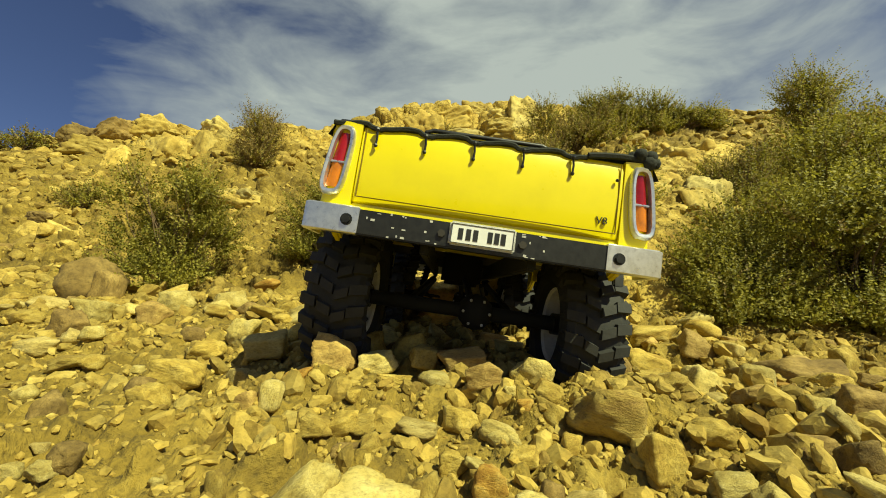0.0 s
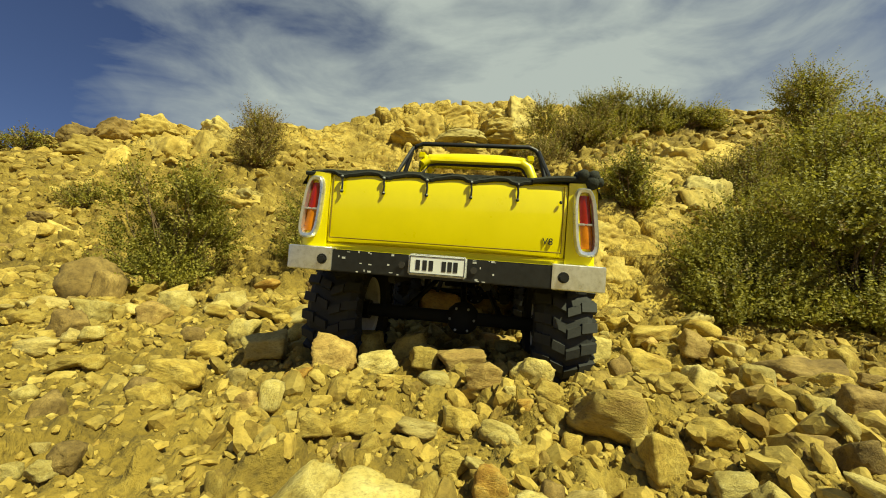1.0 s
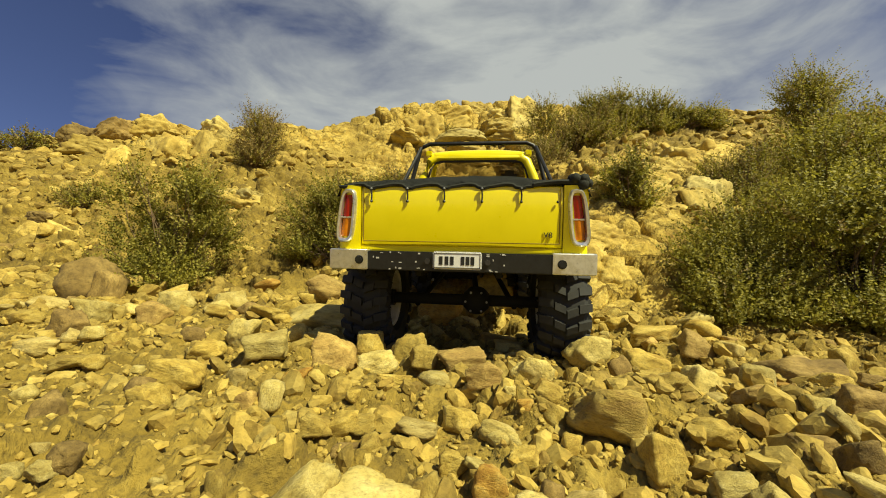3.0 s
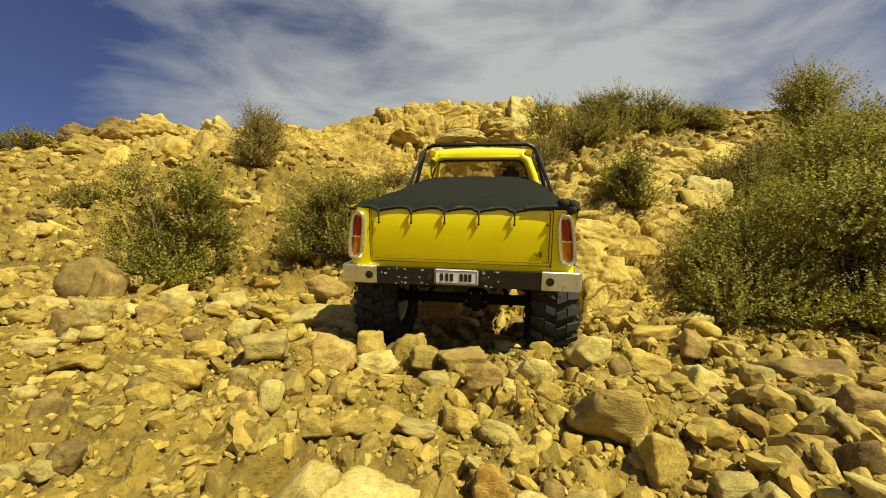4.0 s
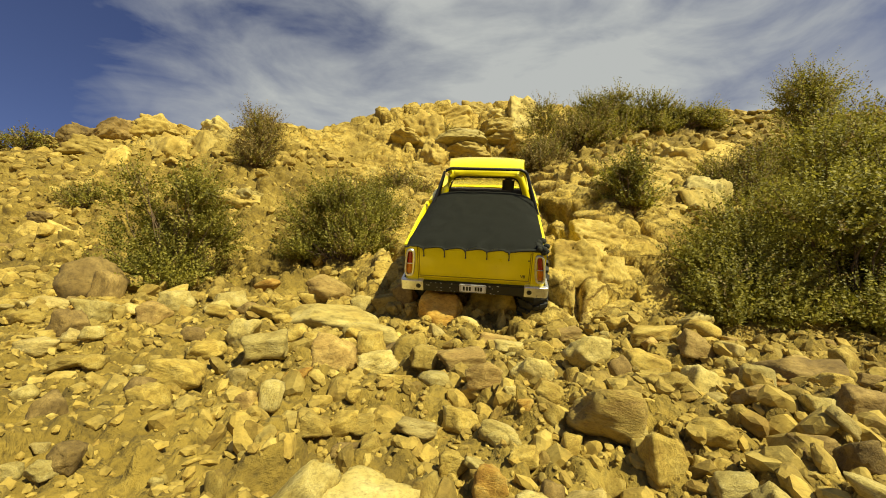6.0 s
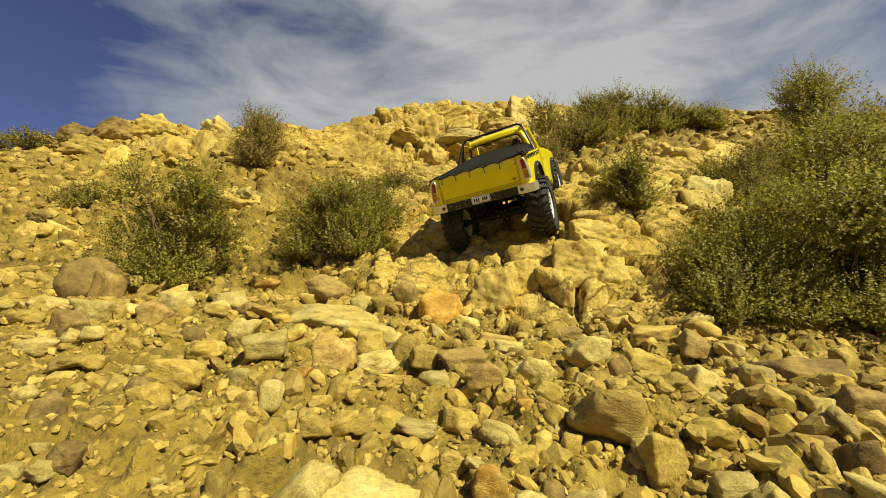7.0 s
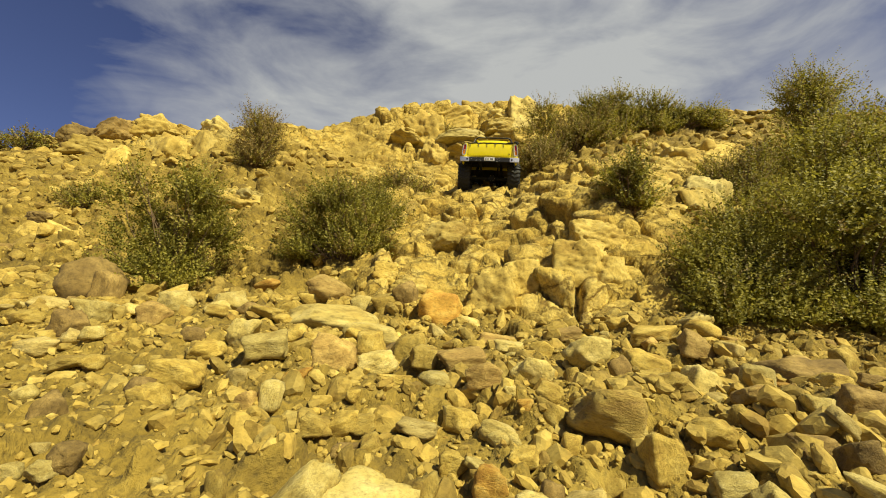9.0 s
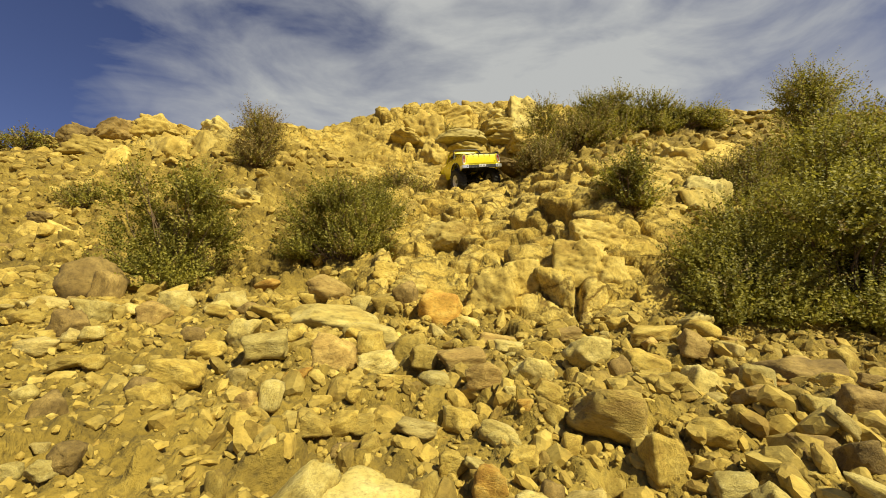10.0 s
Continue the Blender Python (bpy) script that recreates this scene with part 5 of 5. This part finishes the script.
    for j in range(nv):
        v = j / (nv - 1)
        row = []
        for i in range(nu):
            u = -1 + 2 * i / (nu - 1)
            half = 0.1025 - 0.0065 * v
            x = u * half + SHIFT * v * 0.6
            y = 0.0055 + 0.1725 * v
            z = 0.0552 + 0.012 * v + (1 - abs(u) ** 5) * (0.0012 + 0.020 * v) + 0.0012 * noise.noise(Vector((x * 60, y * 60, 3)))
            edge = max(0.0, abs(u) - 0.93) / 0.07
            z -= 0.010 * edge**1.5
            if v < 0.06:
                k = 1 - v / 0.06
                near = min(abs(x - h) for h in hooks)
                z -= k * (0.0048 - 0.0030 * min(1, near / 0.014) ** 0.7)
                y -= 0.0010 * k
            row.append(bm.verts.new((x, y, z)))
        rows.append(row)
    for a, b in zip(rows, rows[1:]):
        for i in range(nu - 1):
            bm.faces.new((a[i], a[i + 1], b[i + 1], b[i]))
    bmesh.ops.solidify(bm, geom=bm.faces[:], thickness=0.0016)
    cover = part("bed_cover", bm, CLOTH, truck, "taut dark cloth cover over the bed", smooth=60)
    # rolled hem, bunched at one rear corner
    bm = bmesh.new()
    tube(bm, [(x, 0.0047, 0.0525 + 0.0010 * math.sin(x * 210) - (0.0012 if min(abs(x - h) for h in hooks) < 0.004 else 0)) for x in np.linspace(-0.100, 0.058, 60)], 0.0016, 6)
    tube(bm, [(x, 0.004, 0.0530 + 0.0022 * math.sin((x - 0.058) * 70)) for x in np.linspace(0.058, 0.101, 16)], 0.0020, 6)
    part("hem", bm, CLOTH, cover)
    bm = bmesh.new()
    rng = random.Random(3)
    for k in range(12):
        c = Vector((0.094 + rng.uniform(-0.010, 0.008), 0.008 + rng.uniform(-0.006, 0.03), 0.0555 + rng.uniform(-0.002, 0.003)))
        ball(bm, c, rng.uniform(0.003, 0.0055), 8)
    part("cloth_bunch", bm, CLOTH, cover, "bunched loose cloth at the corner", smooth=60)
    for h in hooks:
        cord(cover, (h, 0.0020, 0.0495), (h + 0.0004, 0.0020, 0.0395))
    for side in (-1, 1):
        for k in range(8):
            y = 0.018 + 0.021 * k
            cord(cover, (side * 0.1026, y, 0.0490 + 0.065 * y), (side * 0.1022, y, 0.0430 + 0.065 * y))

    # cab: rear frame, pillars, roof, bonnet
    cx = SHIFT
    bm = bmesh.new()
    box(bm, -0.0995 + cx * 0.5, 0.0995 + cx * 0.5, 0.186, 0.196, 0.0, 0.068, 0.0015)
    part("cab_back", bm, YELLOW, truck, smooth=30)
    bm = bmesh.new()
    box(bm, cx - 0.078, cx + 0.078, 0.188, 0.195, 0.066, 0.088, 0.0015)
    part("window_sill", bm, INTERIOR, truck)

    def trap(z, grow=0.0):
        f = (z - 0.056) / (0.120 - 0.056)
        return 0.086 - 0.020 * f + grow

    bm = bmesh.new()
    y0 = 0.190
    for side in (-1, 1):
        tube(bm, [(cx + side * (trap(0.054) - 0.005), y0 - 0.004, 0.054), (cx + side * (trap(0.09) - 0.005), y0, 0.090), (cx + side * (trap(0.112) - 0.006), y0 + 0.004, 0.110),
                  (cx + side * (trap(0.118) - 0.014), y0 + 0.006, 0.1165)], 0.0062, 8)
    tube(bm, [(cx - 0.056, y0 + 0.006, 0.1168), (cx + 0.056, y0 + 0.006, 0.1168)], 0.0062, 8)
    part("window_frame", bm, YELLOW, truck, smooth=50)
    bm = bmesh.new()
    for side in (-1, 1):
        tube(bm, [(cx + side * (trap(0.06) - 0.011), y0 - 0.003, 0.060), (cx + side * (trap(0.10) - 0.0115), y0 + 0.001, 0.100), (cx + side * (trap(0.108) - 0.015), y0 + 0.003, 0.1085),
                  (cx + side * 0.045, y0 + 0.004, 0.1105)], 0.0016, 6)
    tube(bm, [(cx - 0.046, y0 + 0.004, 0.1105), (cx + 0.046, y0 + 0.004, 0.1105)], 0.0016, 6)
    part("window_seal", bm, INTERIOR, truck)
    bm = bmesh.new()
    rings = []
    for y, z, hw in ((0.190, 0.1200, 0.060), (0.194, 0.1245, 0.064), (0.215, 0.1300, 0.067), (0.245, 0.1335, 0.070), (0.264, 0.1338, 0.072), (0.270, 0.1305, 0.070)):
        rings.append([(cx + hw * s, y, z - 0.004 * abs(s) ** 3) for s in np.linspace(-1, 1, 11)] + [(cx + (hw - 0.003) * s, y, z - 0.006) for s in np.linspace(1, -1, 11)])
    part("roof", loft(bm, rings), YELLOW, truck, smooth=45)
    for side in (-1, 1):
        bm = bmesh.new()
        tube(bm, [(cx + side * 0.067, 0.264, 0.128), (cx + side * 0.080, 0.300, 0.066)], 0.0042, 7)
        part("front_pillar", bm, YELLOW, truck, smooth=50)
        bm = bmesh.new()
        box(bm, min(cx + side * 0.060, cx + side * 0.068), max(cx + side * 0.060, cx + side * 0.068), 0.19, 0.262, 0.117, 0.124, 0.001)
        part("roof_gutter", bm, YELLOW, truck)
    bm = bmesh.new()
    vs = [bm.verts.new(p) for p in ((cx - 0.064, 0.266, 0.127), (cx + 0.064, 0.266, 0.127), (cx + 0.077, 0.299, 0.068), (cx - 0.077, 0.299, 0.068))]
    bm.faces.new(vs)
    bmesh.ops.solidify(bm, geom=bm.faces[:], thickness=0.001)
    pane = part("windscreen", bm, GLASS, truck, "smoky clear windscreen")
    pane.visible_shadow = False
    bm = bmesh.new()
    rings = []
    for y, z in ((0.290, 0.0670), (0.300, 0.0685), (0.360, 0.0670), (0.416, 0.0610), (0.428, 0.0540)):
        rings.append([(cx * 0.5 + 0.0985 * s, y, z - 0.003 * s**4 + 0.0015 * (1 - s * s)) for s in np.linspace(-1, 1, 11)] + [(cx * 0.5 + 0.0985 * s, y, z - 0.012) for s in np.linspace(1, -1, 11)])
    part("bonnet", loft(bm, rings), YELLOW, truck, smooth=40)
    bm = bmesh.new()
    box(bm, -0.095, 0.095, 0.422, 0.431, -0.004, 0.052, 0.002)
    part("grille", bm, BLACK, truck, "black front grille")
    for side in (-1, 1):
        bm = bmesh.new()
        ball(bm, (side * 0.075, 0.429, 0.024), 0.012, 14)
        part("headlamp", bm, WHITE, truck, "round clear headlamp", smooth=60)
    bm = bmesh.new()
    box(bm, -0.104, 0.104, 0.434, 0.444, -0.016, -0.002, 0.002)
    part("front_bumper", bm, CHROME, truck, "aluminium front bumper", smooth=30)
    # cab interior: one seat back with head rest, dashboard, floor
    for sx in (-0.035, 0.042):
        bm = bmesh.new()
        box(bm, cx + sx - 0.022, cx + sx + 0.022, 0.215, 0.228, 0.02, 0.066, 0.005)
        if sx > 0:
            box(bm, cx + sx - 0.011, cx + sx + 0.011, 0.219, 0.229, 0.066, 0.104, 0.005)
        part("seat", bm, INTERIOR, truck, "dark seat back", smooth=40)
    bm = bmesh.new()
    box(bm, cx - 0.086, cx + 0.086, 0.278, 0.296, 0.03, 0.066, 0.003)
    part("dashboard", bm, INTERIOR, truck)
    bm = bmesh.new()
    box(bm, -0.092, 0.096, 0.197, 0.30, 0.0, 0.004)
    part("cab_floor", bm, INTERIOR, truck)

    # roll bar with back stays
    bm = bmesh.new()
    hoop = [(cx - 0.090, 0.172, 0.052), (cx - 0.073, 0.175, 0.118), (cx - 0.068, 0.1755, 0.1255), (cx - 0.060, 0.176, 0.1290), (cx + 0.060, 0.176, 0.1290), (cx + 0.068, 0.1755, 0.1255), (cx + 0.073, 0.175, 0.118), (cx + 0.090, 0.172, 0.052)]
    tube(bm, hoop, 0.0026, 8)
    bar = part("roll_bar", bm, BLACK, truck, "black tubular roll bar behind the cab", smooth=50)
    for side in (-1, 1):
        bm = bmesh.new()
        tube(bm, [(cx + side * 0.071, 0.175, 0.124), (cx + side * 0.0945, 0.135, 0.054)], 0.0022, 7)
        part("back_stay", bm, BLACK, bar, smooth=50)

    # chassis: rails, axles, links, dampers, gearbox, shaft
    for side in (-1, 1):
        bm = bmesh.new()
        box(bm, min(side * 0.030, side * 0.036), max(side * 0.030, side * 0.036), 0.010, 0.425, -0.022, -0.006, 0.001)
        part("chassis_rail", bm, CHASSIS, truck)
        for y in (AXLE_R, AXLE_F):
            bm = bmesh.new()
            tube(bm, [(side * 0.050, y + 0.012, -0.040), (side * 0.046, y + 0.03, -0.004)], 0.0048, 10)
            tube(bm, [(side * 0.046, y + 0.03, -0.004), (side * 0.044, y + 0.038, 0.012)], 0.0020, 8)
            damper = part("damper", bm, CHASSIS, truck, smooth=50)
            bm = bmesh.new()
            a, b = Vector((side * 0.050, y + 0.012, -0.036)), Vector((side * 0.045, y + 0.034, 0.006))
            turns = [a.lerp(b, k / 60) + Vector((math.cos(k * 0.75), math.sin(k * 0.75) * 0.9, 0)) * 0.0062 for k in range(61)]
            tube(bm, turns, 0.0008, 4)
            part("spring", bm, CHASSIS, damper)
            bm = bmesh.new()
            tube(bm, [(side * 0.052, y, AXLE_Z - 0.006), (side * 0.030, (AXLE_R + AXLE_F) / 2 + (-0.03 if y == AXLE_R else 0.03), -0.030)], 0.0030, 7)
            part("suspension_link", bm, CHASSIS, truck, smooth=50)
    for y in (AXLE_R, AXLE_F):
        bm = bmesh.new()
        tube(bm, [(-0.078, y, AXLE_Z), (0.078, y, AXLE_Z)], 0.0062, 10)
        ball(bm, (0.012, y, AXLE_Z), 0.0155, 12)
        axle_part = part("axle", bm, CHASSIS, truck, "black axle with round differential", smooth=50)
        bm = bmesh.new()
        for k in range(6):
            a = 2 * math.pi * k / 6
            ball(bm, (0.012 + 0.011 * math.cos(a), y - 0.0115, AXLE_Z + 0.011 * math.sin(a)), 0.0013, 5)
        part("cover_screws", bm, SCUFF, axle_part)
    bm = bmesh.new()
    box(bm, -0.022, 0.022, 0.19, 0.26, -0.034, 0.0, 0.004)
    part("gearbox", bm, CHASSIS, truck, smooth=40)
    for a, b in (((0.012, AXLE_R + 0.012, AXLE_Z), (0.004, 0.195, -0.025)), ((0.004, 0.258, -0.025), (0.012, AXLE_F - 0.012, AXLE_Z))):
        part("drive_shaft", tube(bmesh.new(), [a, b], 0.0034, 8), CHASSIS, truck, smooth=50)
    wheels = [wheel(truck, side * TREAD, y, side) for y in (AXLE_R, AXLE_F) for side in (-1, 1)]
    return truck, wheels


TRUCK, WHEELS = build_truck()


def motions():
    rows = [
        (0, pose(0.024, 0.210, 0.159, 6.0, 8.4, 1.0)),
        (0.5, pose(0.018, 0.238, 0.160, 6.0, 9.2, -0.1)),
        (1, pose(-0.003, 0.240, 0.147, 9.9, 5.6, -6.7)),
        (1.5, pose(0.010, 0.250, 0.158, 9.0, 6.7, -3.3)),
        (2, pose(0.008, 0.258, 0.158, 10.0, 6.5, -4.9)),
        (2.5, pose(0.011, 0.272, 0.162, 11.6, 2.5, -6.1)),
        (4, pose(0.012, 0.323, 0.151, 20.1, 3.5, -8.2)),
        (4.5, pose(0.023, 0.347, 0.154, 24.5, 4.6, -4.5)),
        (5, pose(0.034, 0.380, 0.160, 27.5, 5.1, -1.7)),
        (5.5, pose(0.033, 0.463, 0.154, 30.9, 1.9, -4.0)),
        (5.7, pose(0.038, 0.483, 0.150, 35.7, 4.5, -1.6)),
        (6.8, pose(0.050, 0.673, 0.305, 31.2, -1.0, -31.2)),
        (7, pose(0.072, 0.677, 0.350, 24.4, -5.2, -26.4)),
        (7.2, pose(0.098, 0.701, 0.361, 26.3, -5.1, -22.2)),
        (7.3, pose(0.118, 0.712, 0.375, 26.0, -2.7, -17.1)),
        (7.5, pose(0.142, 0.733, 0.402, 22.1, -3.0, -11.8)),
        (7.6, pose(0.107, 1.068, 0.578, 22.6, -14.1, -9.3)),
        (7.8, pose(0.097, 1.084, 0.596, 20.1, -10.2, -14.0)),
        (8, pose(0.107, 1.130, 0.631, 18.1, -6.0, -10.2)),
        (8.5, pose(0.140, 1.144, 0.646, 18.1, 4.2, -8.6)),
        (9, pose(0.169, 1.244, 0.706, 10.0, 5.0, -6.6)),
        (9.5, pose(0.182, 1.315, 0.705, 13.9, 4.2, -4.4)),
        (9.7, pose(0.180, 1.318, 0.722, 11.0, 3.0, -4.6)),
        (9.8, pose(0.188, 1.669, 0.878, 6.9, -13.4, 19.0)),
        (10, pose(0.192, 1.679, 0.882, 6.9, -10.4, 18.0)),
    ]
    walk(TRUCK, rows)
    # the wheels roll as far as the truck travels
    steps = [k * 0.05 for k in range(201)]
    spots = []
    for t in steps:
        i = max(k for k in range(len(rows)) if rows[k][0] <= t + 1e-6)
        j = min(i + 1, len(rows) - 1)
        f = 0 if i == j else (t - rows[i][0]) / (rows[j][0] - rows[i][0])
        spots.append(rows[i][1].translation.lerp(rows[j][1].translation, f))
    spin, angles = 0.0, []
    for k, p in enumerate(spots):
        if k:
            spin += min(80.0, math.degrees((p - spots[k - 1]).length / RADIUS))
        angles.append(spin)
    for w in WHEELS:
        x, y, z = w.location
        # the front axle tips where one wheel climbs the ledge
        lift = 0.026 if y > 0.2 and x > 0 else (-0.006 if y > 0.2 else 0.0)
        rise = [lift * max(0.0, min(1.0, (t - 5.9) / 0.7, (8.0 - t) / 0.4)) for t in steps]
        walk(w, [(t, pose(x, y, z + d, -a)) for t, a, d in zip(steps, angles, rise)])


motions()
